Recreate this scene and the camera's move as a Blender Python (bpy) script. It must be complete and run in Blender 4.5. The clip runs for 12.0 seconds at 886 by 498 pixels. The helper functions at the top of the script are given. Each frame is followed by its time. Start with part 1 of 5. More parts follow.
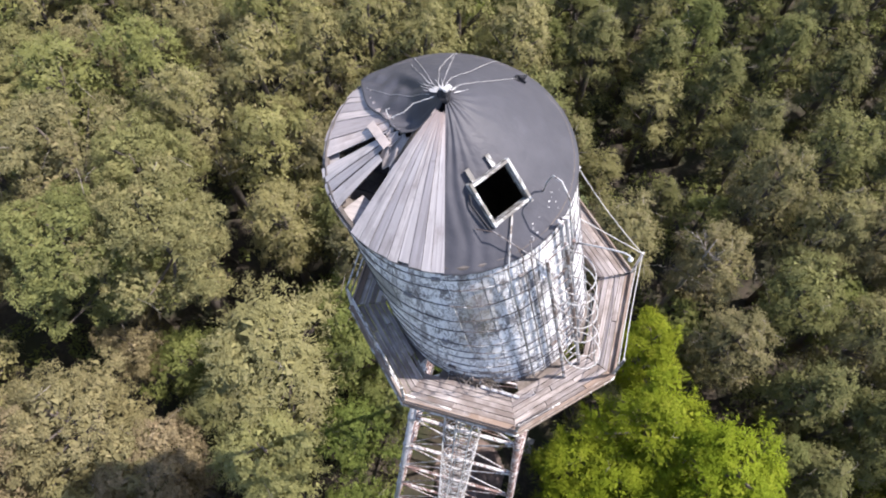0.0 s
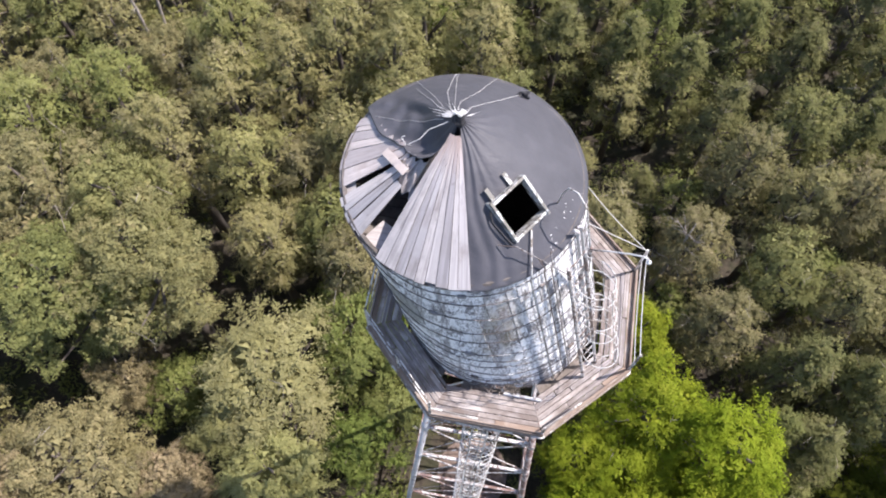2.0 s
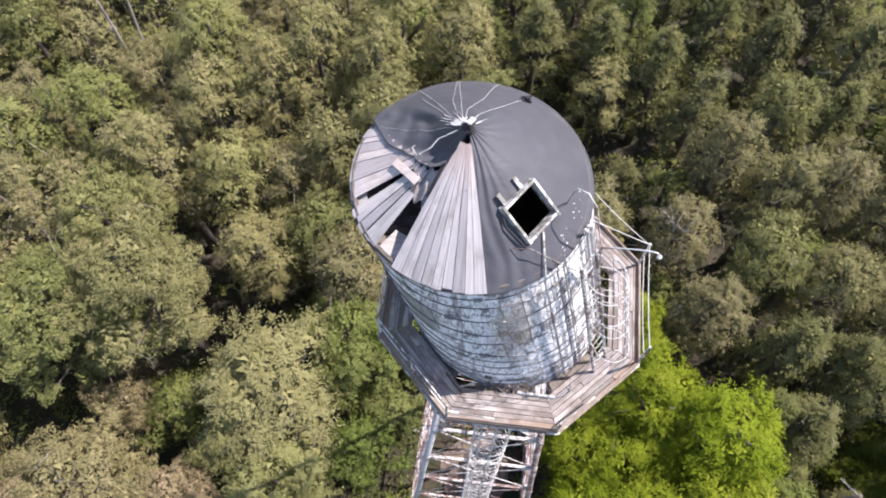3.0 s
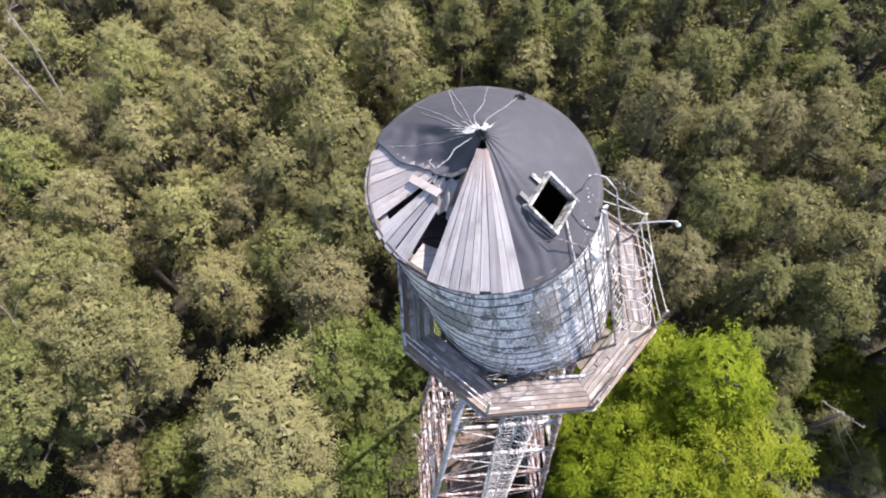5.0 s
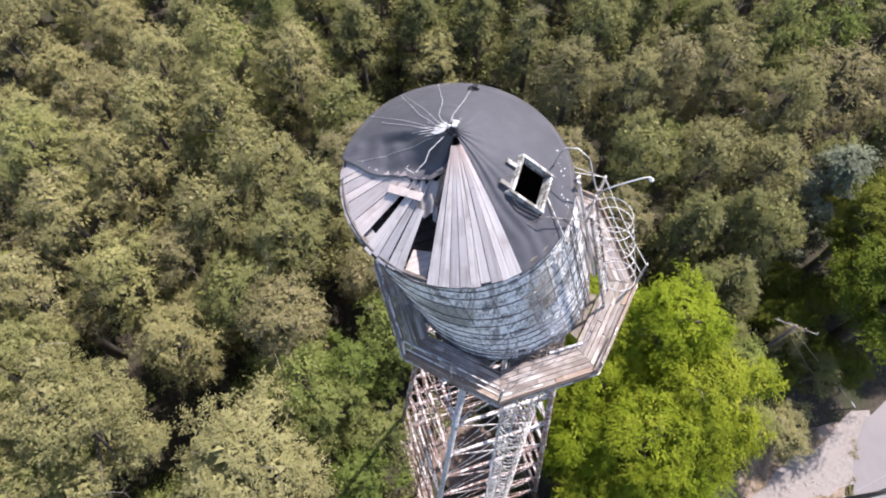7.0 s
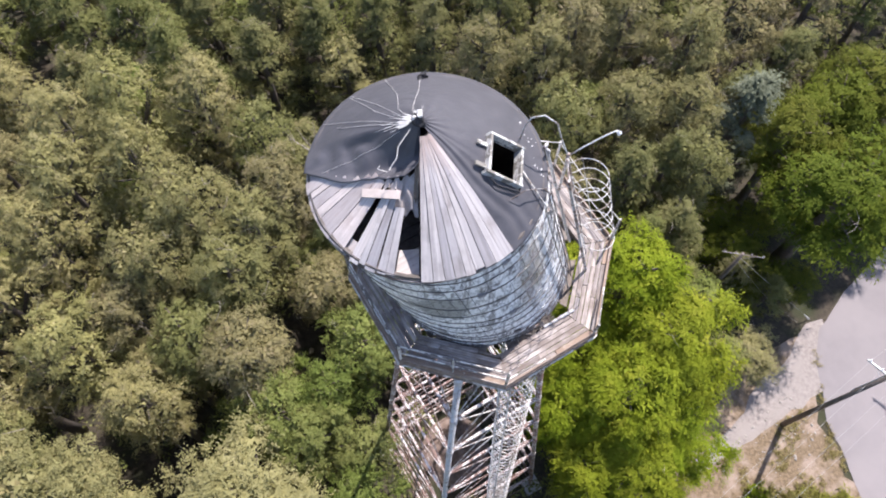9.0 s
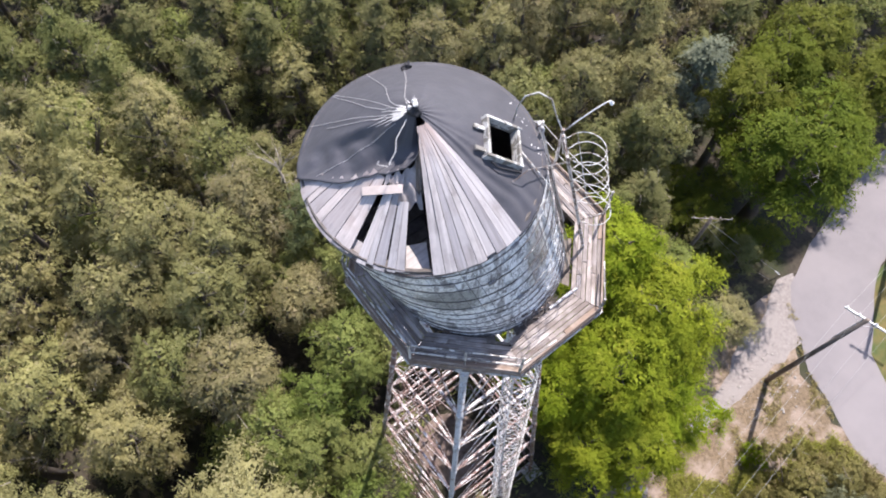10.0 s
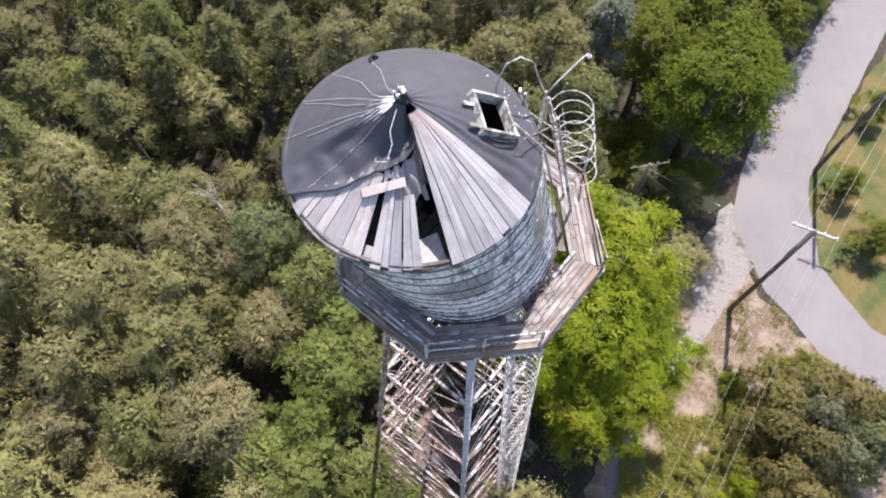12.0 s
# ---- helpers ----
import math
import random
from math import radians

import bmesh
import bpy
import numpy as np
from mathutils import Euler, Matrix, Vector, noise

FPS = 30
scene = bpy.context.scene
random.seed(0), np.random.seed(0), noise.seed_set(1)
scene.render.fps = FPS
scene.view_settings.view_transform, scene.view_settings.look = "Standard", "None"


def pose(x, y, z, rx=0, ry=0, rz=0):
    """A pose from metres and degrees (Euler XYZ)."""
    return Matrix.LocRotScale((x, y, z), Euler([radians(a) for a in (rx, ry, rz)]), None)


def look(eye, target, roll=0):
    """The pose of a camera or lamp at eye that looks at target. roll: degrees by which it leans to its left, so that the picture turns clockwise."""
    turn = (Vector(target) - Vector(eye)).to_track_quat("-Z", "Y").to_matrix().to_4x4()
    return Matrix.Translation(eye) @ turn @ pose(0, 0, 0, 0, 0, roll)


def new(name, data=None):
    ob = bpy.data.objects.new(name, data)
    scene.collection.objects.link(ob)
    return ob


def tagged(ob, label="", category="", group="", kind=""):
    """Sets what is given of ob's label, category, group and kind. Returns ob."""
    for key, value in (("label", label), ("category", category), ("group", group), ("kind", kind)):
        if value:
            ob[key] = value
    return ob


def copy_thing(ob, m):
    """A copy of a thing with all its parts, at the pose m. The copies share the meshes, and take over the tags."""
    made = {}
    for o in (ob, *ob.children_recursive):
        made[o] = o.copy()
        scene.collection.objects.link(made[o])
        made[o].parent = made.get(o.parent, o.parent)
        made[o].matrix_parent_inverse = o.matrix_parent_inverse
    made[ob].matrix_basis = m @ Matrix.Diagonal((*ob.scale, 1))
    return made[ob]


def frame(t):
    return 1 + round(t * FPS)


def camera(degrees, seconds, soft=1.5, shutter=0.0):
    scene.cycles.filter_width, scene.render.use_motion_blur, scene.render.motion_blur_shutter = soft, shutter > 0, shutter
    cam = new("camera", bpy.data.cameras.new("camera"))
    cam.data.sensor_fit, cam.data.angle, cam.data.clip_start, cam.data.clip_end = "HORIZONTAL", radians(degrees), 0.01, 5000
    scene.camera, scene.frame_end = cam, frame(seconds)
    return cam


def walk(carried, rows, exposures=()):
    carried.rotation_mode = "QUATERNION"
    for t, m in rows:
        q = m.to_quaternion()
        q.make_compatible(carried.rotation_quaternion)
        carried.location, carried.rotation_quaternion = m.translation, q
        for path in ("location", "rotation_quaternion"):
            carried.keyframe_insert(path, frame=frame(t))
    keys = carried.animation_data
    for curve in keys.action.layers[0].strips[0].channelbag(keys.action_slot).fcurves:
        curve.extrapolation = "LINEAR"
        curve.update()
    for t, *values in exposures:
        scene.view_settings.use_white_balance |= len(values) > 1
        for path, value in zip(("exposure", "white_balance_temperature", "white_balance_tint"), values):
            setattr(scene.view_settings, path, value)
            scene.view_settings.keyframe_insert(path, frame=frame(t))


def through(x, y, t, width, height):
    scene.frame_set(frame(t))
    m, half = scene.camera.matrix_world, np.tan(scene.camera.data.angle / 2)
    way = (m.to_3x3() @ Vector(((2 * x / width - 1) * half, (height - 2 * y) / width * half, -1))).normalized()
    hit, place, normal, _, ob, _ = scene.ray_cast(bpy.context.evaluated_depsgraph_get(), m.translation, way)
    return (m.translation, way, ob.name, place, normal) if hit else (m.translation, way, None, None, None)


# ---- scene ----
cam = camera(62.45, 12.0, 1.95)
ROWS = [
    (0.0, 1.803, -5.810, 47.136, 24.40, -0.02, 18.50),
    (0.5, 1.534, -5.828, 47.265, 24.37, 0.00, 17.64),
    (1.0, 1.296, -5.870, 47.413, 24.39, 0.03, 16.32),
    (1.5, 1.187, -5.876, 47.514, 24.39, -0.00, 14.54),
    (2.0, 1.035, -5.903, 47.565, 24.40, 0.02, 13.19),
    (2.5, 0.821, -5.950, 47.656, 24.44, 0.02, 11.72),
    (3.0, 0.557, -6.005, 47.782, 24.44, 0.03, 9.86),
    (5.0, -0.852, -6.095, 48.098, 24.33, -0.01, -1.36),
    (5.5, -1.166, -6.079, 48.110, 24.31, -0.02, -4.77),
    (6.0, -1.457, -6.056, 48.143, 24.26, -0.06, -8.04),
    (6.5, -1.689, -6.020, 48.162, 24.26, -0.07, -11.31),
    (7.0, -1.855, -5.959, 48.197, 24.23, -0.05, -14.77),
    (9.0, -2.625, -5.588, 47.865, 24.06, 0.05, -27.62),
    (9.5, -2.964, -5.412, 47.735, 24.02, 0.04, -31.13),
    (10.0, -3.246, -5.225, 47.574, 23.99, 0.03, -34.89),
    (10.5, -3.476, -5.006, 47.385, 23.89, 0.01, -38.60),
    (11.0, -3.709, -4.782, 47.231, 23.80, 0.01, -42.06),
    (11.5, -3.908, -4.575, 47.143, 23.69, 0.01, -45.20),
    (12.0, -4.083, -4.370, 47.105, 23.64, 0.04, -47.66),
]
walk(cam, [(t, pose(x, y, z, rx, ry, rz)) for t, x, y, z, rx, ry, rz in ROWS],
     exposures=[(0.0, 0.68, 6500, 17), (1.5, 0.75, 6500, 17), (6.0, 0.86, 6500, 17), (12.0, 0.86, 6500, 17)])

# ---- light ----
SUN_AZ, SUN_EL = 30.0, 57.5
world = bpy.data.worlds.new("sky")
world.use_nodes = True
scene.world = world
wn = world.node_tree.nodes
sky = wn.new("ShaderNodeTexSky")
sky.sky_type, sky.sun_disc = "NISHITA", False
sky.sun_elevation, sky.sun_rotation = radians(SUN_EL), radians(90 - SUN_AZ)
world.node_tree.links.new(sky.outputs[0], wn["Background"].inputs[0])
wn["Background"].inputs[1].default_value = 0.148
sun_data = bpy.data.lights.new("sun", "SUN")
sun_data.energy, sun_data.angle, sun_data.color = 5.0, radians(0.6), (1.0, 0.95, 0.88)
sun = new("sun", sun_data)
sun_way = Vector((math.cos(radians(SUN_AZ)) * math.cos(radians(SUN_EL)), math.sin(radians(SUN_AZ)) * math.cos(radians(SUN_EL)), math.sin(radians(SUN_EL))))
sun.matrix_world = look(sun_way * 200, (0, 0, 0))

# ---- materials ----


def shader(name):
    m = bpy.data.materials.new(name)
    m.use_nodes = True
    return m, m.node_tree.nodes, m.node_tree.links, m.node_tree.nodes["Principled BSDF"]


def ramp(nodes, links, src, stops):
    r = nodes.new("ShaderNodeValToRGB")
    while len(r.color_ramp.elements) < len(stops):
        r.color_ramp.elements.new(0.5)
    for e, (p, c) in zip(r.color_ramp.elements, stops):
        e.position, e.color = p, (*c, 1) if len(c) == 3 else c
    links.new(src, r.inputs[0])
    return r.outputs[0]


def coords(nodes, links, scale=(1, 1, 1), kind="Object"):
    tc = nodes.new("ShaderNodeTexCoord")
    mp = nodes.new("ShaderNodeMapping")
    mp.inputs["Scale"].default_value = scale
    links.new(tc.outputs[kind], mp.inputs[0])
    return mp.outputs[0]


def noise_of(nodes, links, vec, scale, detail=4, rough=0.6, w=None):
    n = nodes.new("ShaderNodeTexNoise")
    n.inputs["Scale"].default_value, n.inputs["Detail"].default_value, n.inputs["Roughness"].default_value = scale, detail, rough
    if w is not None:
        n.noise_dimensions = "4D"
        links.new(w, n.inputs["W"])
    links.new(vec, n.inputs["Vector"])
    return n.outputs["Fac"]


def blend(nodes, links, fac, a, b, mode="MIX"):
    m = nodes.new("ShaderNodeMix")
    m.data_type, m.blend_type = "RGBA", mode
    for sock, v in ((m.inputs[0], fac), (m.inputs[6], a), (m.inputs[7], b)):
        if isinstance(v, (int, float)):
            sock.default_value = v
        elif isinstance(v, tuple):
            sock.default_value = (*v, 1)
        else:
            links.new(v, sock)
    return m.outputs[2]


def maths(nodes, links, op, a, b=0.0):
    m = nodes.new("ShaderNodeMath")
    m.operation = op
    for sock, v in zip(m.inputs, (a, b)):
        if isinstance(v, (int, float)):
            sock.default_value = v
        else:
            links.new(v, sock)
    return m.outputs[0]


def bump(nodes, links, bsdf, height, strength=0.3, dist=0.01):
    b = nodes.new("ShaderNodeBump")
    b.inputs["Strength"].default_value, b.inputs["Distance"].default_value = strength, dist
    links.new(height, b.inputs["Height"])
    links.new(b.outputs[0], bsdf.inputs["Normal"])


def object_random(nodes, scale=1.0):
    return nodes.new("ShaderNodeObjectInfo").outputs["Random"]


def near_point(n, l, p, squash=(1, 1, 1)):
    """How far the surface lies from a place in the world, in metres."""
    geo = n.new("ShaderNodeNewGeometry")
    sub = n.new("ShaderNodeVectorMath")
    sub.operation = "SUBTRACT"
    sub.inputs[1].default_value = p
    l.new(geo.outputs["Position"], sub.inputs[0])
    mul = n.new("ShaderNodeVectorMath")
    mul.operation = "MULTIPLY"
    mul.inputs[1].default_value = squash
    l.new(sub.outputs[0], mul.inputs[0])
    far = n.new("ShaderNodeVectorMath")
    far.operation = "LENGTH"
    l.new(mul.outputs[0], far.inputs[0])
    return far.outputs["Value"]


def grainy_wood(name, dark, light, stain, along=(1, 1, 1), rough=0.85, fresh=None, grime=0.50):
    """Weathered boards: long grain, stains, and a tone of its own for every board."""
    m, n, l, b = shader(name)
    v = coords(n, l, along)
    rnd = object_random(n)
    w = maths(n, l, "MULTIPLY", rnd, 40.0)
    g = noise_of(n, l, v, 9.0, 6, 0.65, w)
    s = noise_of(n, l, coords(n, l), 1.7, 4, 0.6, w)
    base = ramp(n, l, g, [(0.30, dark), (0.68, light)])
    tone = ramp(n, l, rnd, [(0.0, (0.60, 0.60, 0.63)), (0.4, (0.88, 0.88, 0.89)), (1.0, (1.0, 0.97, 0.94))])
    base = blend(n, l, 1.0, base, tone, "MULTIPLY")
    base = blend(n, l, ramp(n, l, s, [(grime, (0, 0, 0)), (grime + 0.2, (0.8, 0.8, 0.8))]), base, stain)
    if fresh:
        # browner, less bleached wood round the peak, and dark knots and rot spots
        d = maths(n, l, "ADD", near_point(n, l, fresh), maths(n, l, "MULTIPLY", maths(n, l, "SUBTRACT", g, 0.5), 0.7))
        base = blend(n, l, ramp(n, l, d, [(0.25, (0.75, 0.75, 0.75)), (0.85, (0, 0, 0))]), base, (0.36, 0.275, 0.245))
        spots = noise_of(n, l, coords(n, l), 6.5, 3, 0.5, w)
        base = blend(n, l, ramp(n, l, spots, [(0.68, (0, 0, 0)), (0.76, (0.6, 0.6, 0.6))]), base, (0.12, 0.105, 0.10))
        runs = noise_of(n, l, coords(n, l, (0.30, 2.2, 0.30)), 7.0, 5, 0.7, w)
        base = blend(n, l, ramp(n, l, runs, [(0.54, (0, 0, 0)), (0.70, (0.62, 0.62, 0.62))]), base, (0.19, 0.175, 0.17))
    l.new(base, b.inputs["Base Color"])
    b.inputs["Roughness"].default_value = rough
    bump(n, l, b, g, 0.5, 0.006)
    return m


def flaking_paint(name, paint, under, scale, cut, stretch=(1, 1, 1), rough=0.6, metal=0.0):
    """Old paint with bare patches where it has come off."""
    m, n, l, b = shader(name)
    v = coords(n, l, stretch)
    w = maths(n, l, "MULTIPLY", object_random(n), 30.0)
    f = noise_of(n, l, v, scale, 7, 0.7, w)
    g = noise_of(n, l, coords(n, l), scale * 0.2, 3, 0.5, w)
    s = maths(n, l, "ADD", f, maths(n, l, "MULTIPLY", maths(n, l, "SUBTRACT", g, 0.5), 0.6))
    mask = ramp(n, l, s, [(cut - 0.025, (0, 0, 0)), (cut + 0.025, (1, 1, 1))])
    pv = blend(n, l, ramp(n, l, g, [(0.3, (0, 0, 0)), (0.7, (1, 1, 1))]), paint, tuple(c * 0.78 for c in paint))
    uv = blend(n, l, f, under, tuple(c * 0.55 for c in under))
    l.new(blend(n, l, mask, uv, pv), b.inputs["Base Color"])
    b.inputs["Roughness"].default_value, b.inputs["Metallic"].default_value = rough, metal
    bump(n, l, b, mask, 0.4, 0.004)
    return m


def mottled(name, a, c, scale, rough=0.8, bumpy=0.3, dist=0.01, third=None):
    m, n, l, b = shader(name)
    v = coords(n, l)
    f = noise_of(n, l, v, scale, 6, 0.65)
    g = noise_of(n, l, v, scale * 0.13, 4, 0.6)
    base = ramp(n, l, f, [(0.3, a), (0.7, c)])
    if third:
        base = blend(n, l, ramp(n, l, g, [(0.45, (0, 0, 0)), (0.62, (1, 1, 1))]), base, third)
    else:
        base = blend(n, l, ramp(n, l, g, [(0.35, (0.72, 0.72, 0.72)), (0.65, (1, 1, 1))]), base, base)
    l.new(base, b.inputs["Base Color"])
    b.inputs["Roughness"].default_value = rough
    bump(n, l, b, f, bumpy, dist)
    return m


def leaf_material(name, shade, tip, dry, through=0.3):
    """Leaves: a tone for each clump of leaves and each tree, some dry ones, and light that passes through."""
    m, n, l, b = shader(name)
    n.remove(b)
    out = n["Material Output"]
    isl = n.new("ShaderNodeNewGeometry").outputs["Random Per Island"]
    rnd = object_random(n)
    v = coords(n, l)
    g = noise_of(n, l, v, 0.55, 3, 0.6, maths(n, l, "MULTIPLY", rnd, 20.0))
    f = maths(n, l, "ADD", maths(n, l, "MULTIPLY", isl, 0.34), maths(n, l, "MULTIPLY", g, 0.72))
    col = ramp(n, l, f, [(0.2, shade), (0.75, tip)])
    patchy = maths(n, l, "MULTIPLY", noise_of(n, l, v, 1.1, 3, 0.6, maths(n, l, "MULTIPLY", rnd, 9.0)), 0.9)
    fleck = maths(n, l, "ADD", patchy, maths(n, l, "MULTIPLY", maths(n, l, "FRACT", maths(n, l, "MULTIPLY", isl, 7.3)), 0.22))
    col = blend(n, l, ramp(n, l, fleck, [(0.62, (0, 0, 0)), (0.76, (0.7, 0.7, 0.7))]), col, dry)
    tone = ramp(n, l, rnd, [(0.0, (0.86, 0.96, 0.70)), (0.35, (1.02, 1.03, 0.88)), (0.7, (1.04, 1.0, 0.98)), (1.0, (1.08, 1.03, 0.98))])
    col = blend(n, l, 1.0, col, tone, "MULTIPLY")
    d = n.new("ShaderNodeBsdfPrincipled")
    d.inputs["Roughness"].default_value = 0.6
    d.inputs["Specular IOR Level"].default_value = 0.06
    t = n.new("ShaderNodeBsdfTranslucent")
    mix = n.new("ShaderNodeMixShader")
    mix.inputs[0].default_value = through
    l.new(col, d.inputs["Base Color"])
    l.new(col, t.inputs["Color"])
    l.new(d.outputs[0], mix.inputs[1])
    l.new(t.outputs[0], mix.inputs[2])
    l.new(mix.outputs[0], out.inputs["Surface"])
    return m


def stave_material():
    """Tank staves: chalky white paint that has come off in upright patches and between the hoops, over grey wood."""
    m, n, l, b = shader("flaking stave paint")
    rnd = object_random(n)
    w = maths(n, l, "MULTIPLY", rnd, 60.0)
    big = noise_of(n, l, coords(n, l, (1, 1, 0.7)), 1.1, 3, 0.55)
    f = noise_of(n, l, coords(n, l, (1, 1, 0.55)), 11.0, 6, 0.72, w)
    fine = noise_of(n, l, coords(n, l, (1, 1, 0.2)), 40.0, 4, 0.7, w)
    tc = n.new("ShaderNodeTexCoord")
    sep = n.new("ShaderNodeSeparateXYZ")
    l.new(tc.outputs["Object"], sep.inputs[0])
    rows = maths(n, l, "FLOOR", maths(n, l, "ADD", maths(n, l, "MULTIPLY", sep.outputs[2], 3.4), maths(n, l, "ADD", maths(n, l, "MULTIPLY", rnd, 0.9), maths(n, l, "MULTIPLY", f, 1.6))))
    cell = n.new("ShaderNodeTexWhiteNoise")
    cell.noise_dimensions = "2D"
    pair = n.new("ShaderNodeCombineXYZ")
    l.new(w, pair.inputs[0])
    l.new(rows, pair.inputs[1])
    l.new(pair.outputs[0], cell.inputs["Vector"])
    s = maths(n, l, "ADD", maths(n, l, "MULTIPLY", big, 0.70), maths(n, l, "MULTIPLY", f, 0.95))
    s = maths(n, l, "ADD", s, maths(n, l, "MULTIPLY", rnd, 0.20))
    s = maths(n, l, "ADD", s, maths(n, l, "MULTIPLY", cell.outputs["Value"], 0.27))
    mask = ramp(n, l, s, [(0.915, (0, 0, 0)), (0.93, (1, 1, 1))])
    wood = ramp(n, l, fine, [(0.3, (0.16, 0.155, 0.165)), (0.7, (0.40, 0.39, 0.40))])
    paint = ramp(n, l, big, [(0.35, (0.85, 0.86, 0.88)), (0.65, (0.91, 0.90, 0.895))])
    # thin worn film where the paint has chalked away
    paint = blend(n, l, ramp(n, l, fine, [(0.32, (0.5, 0.5, 0.5)), (0.44, (0, 0, 0))]), paint, (0.46, 0.47, 0.50))
    lichen = ramp(n, l, noise_of(n, l, coords(n, l, (1, 1, 0.45)), 2.1, 4, 0.6), [(0.58, (0, 0, 0)), (0.70, (0.45, 0.45, 0.45))])
    col = blend(n, l, mask, wood, paint)
    col = blend(n, l, lichen, col, (0.22, 0.205, 0.165))
    # one broad patch where the paint is gone and the wood has turned grey-green
    bare = near_point(n, l, (-0.62, -1.75, 35.72), (1.0, 1.0, 0.85))
    bare = maths(n, l, "ADD", bare, maths(n, l, "MULTIPLY", maths(n, l, "SUBTRACT", f, 0.5), 0.9))
    col = blend(n, l, ramp(n, l, bare, [(0.46, (0.85, 0.85, 0.85)), (0.60, (0, 0, 0))]), col, ramp(n, l, fine, [(0.3, (0.20, 0.205, 0.195)), (0.7, (0.32, 0.325, 0.31))]))
    # dark splits and worn runs between the flakes
    split = maths(n, l, "ABSOLUTE", maths(n, l, "SUBTRACT", noise_of(n, l, coords(n, l, (1, 1, 0.45)), 5.5, 5, 0.68, w), 0.5))
    col = blend(n, l, ramp(n, l, split, [(0.0, (0.9, 0.9, 0.9)), (0.03, (0, 0, 0))]), col, (0.13, 0.125, 0.13))
    # grime that has run down the staves
    runs = noise_of(n, l, coords(n, l, (1, 1, 0.06)), 7.5, 4, 0.62)
    col = blend(n, l, ramp(n, l, maths(n, l, "ADD", runs, maths(n, l, "MULTIPLY", maths(n, l, "SUBTRACT", f, 0.5), 0.35)), [(0.58, (0, 0, 0)), (0.62, (0.7, 0.7, 0.7))]), col, (0.21, 0.195, 0.195))
    # a brown and olive lichen streak that runs down from the eave
    streak = near_point(n, l, (1.08, -1.92, 35.8), (1.0, 0.8, 0.28))
    streak = maths(n, l, "ADD", streak, maths(n, l, "MULTIPLY", maths(n, l, "SUBTRACT", f, 0.5), 0.9))
    brown = ramp(n, l, noise_of(n, l, coords(n, l, (1, 1, 0.4)), 4.0, 4, 0.6), [(0.42, (0.24, 0.20, 0.13)), (0.60, (0.27, 0.225, 0.215))])
    col = blend(n, l, ramp(n, l, streak, [(0.20, (0.62, 0.62, 0.62)), (0.50, (0, 0, 0))]), col, brown)
    l.new(col, b.inputs["Base Color"])
    b.inputs["Roughness"].default_value = 0.75
    bump(n, l, b, mask, 0.6, 0.004)
    return m


def tarp_material():
    m, n, l, b = shader("dark roofing membrane")
    v = coords(n, l)
    f = noise_of(n, l, v, 2.3, 5, 0.6)
    g = noise_of(n, l, v, 60.0, 3, 0.6)
    col = ramp(n, l, f, [(0.3, (0.046, 0.046, 0.056)), (0.7, (0.070, 0.069, 0.082))])
    l.new(blend(n, l, maths(n, l, "MULTIPLY", g, 0.25), col, (0.11, 0.11, 0.12)), b.inputs["Base Color"])
    b.inputs["Roughness"].default_value = 0.55
    creased = maths(n, l, "ABSOLUTE", maths(n, l, "SUBTRACT", noise_of(n, l, coords(n, l, (1.0, 1.6, 1.0)), 3.2, 4, 0.55), 0.5))
    bump(n, l, b, maths(n, l, "ADD", maths(n, l, "MULTIPLY", noise_of(n, l, v, 7.0, 4, 0.5), 0.5), maths(n, l, "MULTIPLY", creased, 1.2)), 0.35, 0.04)
    return m


M_STAVE = stave_material()
M_TARP = tarp_material()
M_ROOF_PLANK = grainy_wood("silvered roof boards", (0.33, 0.31, 0.315), (0.59, 0.56, 0.56), (0.24, 0.215, 0.21), (0.05, 3.0, 0.05), 0.85, (0, 0, 38.75))
M_PALE_PLANK = grainy_wood("paler weathered boards", (0.42, 0.37, 0.355), (0.66, 0.60, 0.58), (0.32, 0.255, 0.23), (0.05, 3.0, 0.05), 0.85, (-0.5, 0.1, 38.3))
M_DECK = grainy_wood("weathered deck boards", (0.13, 0.112, 0.105), (0.56, 0.51, 0.485), (0.125, 0.095, 0.08), (0.06, 2.6, 0.06), 0.85, None, 0.40)
M_TOE = grainy_wood("brown toe boards", (0.15, 0.105, 0.08), (0.31, 0.24, 0.195), (0.42, 0.37, 0.33), (0.06, 2.6, 0.06))
M_FASCIA = flaking_paint("peeling white trim paint", (0.66, 0.64, 0.60), (0.26, 0.20, 0.16), 5.0, 0.50)
M_LINING = mottled("grey brown lining", (0.21, 0.195, 0.20), (0.38, 0.35, 0.355), 6.0, 0.85)
M_FRESH = grainy_wood("pale pine board", (0.46, 0.41, 0.39), (0.62, 0.56, 0.54), (0.34, 0.29, 0.265))
M_FRAME = flaking_paint("hatch frame paint", (0.58, 0.58, 0.56), (0.24, 0.225, 0.20), 7.0, 0.52)
M_RAIL = flaking_paint("rail with the last of its white paint", (0.66, 0.64, 0.62), (0.17, 0.155, 0.145), 6.0, 0.48)
M_RING = flaking_paint("dull ladder ring steel", (0.56, 0.555, 0.54), (0.24, 0.20, 0.17), 8.0, 0.46)
# inside of the tank: its shade is put into this dark colour
M_HOLLOW = grainy_wood("shade-coloured inside of the tank", (0.10, 0.088, 0.085), (0.24, 0.21, 0.20), (0.15, 0.13, 0.125))
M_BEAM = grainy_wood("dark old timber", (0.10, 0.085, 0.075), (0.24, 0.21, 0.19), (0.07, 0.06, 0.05))
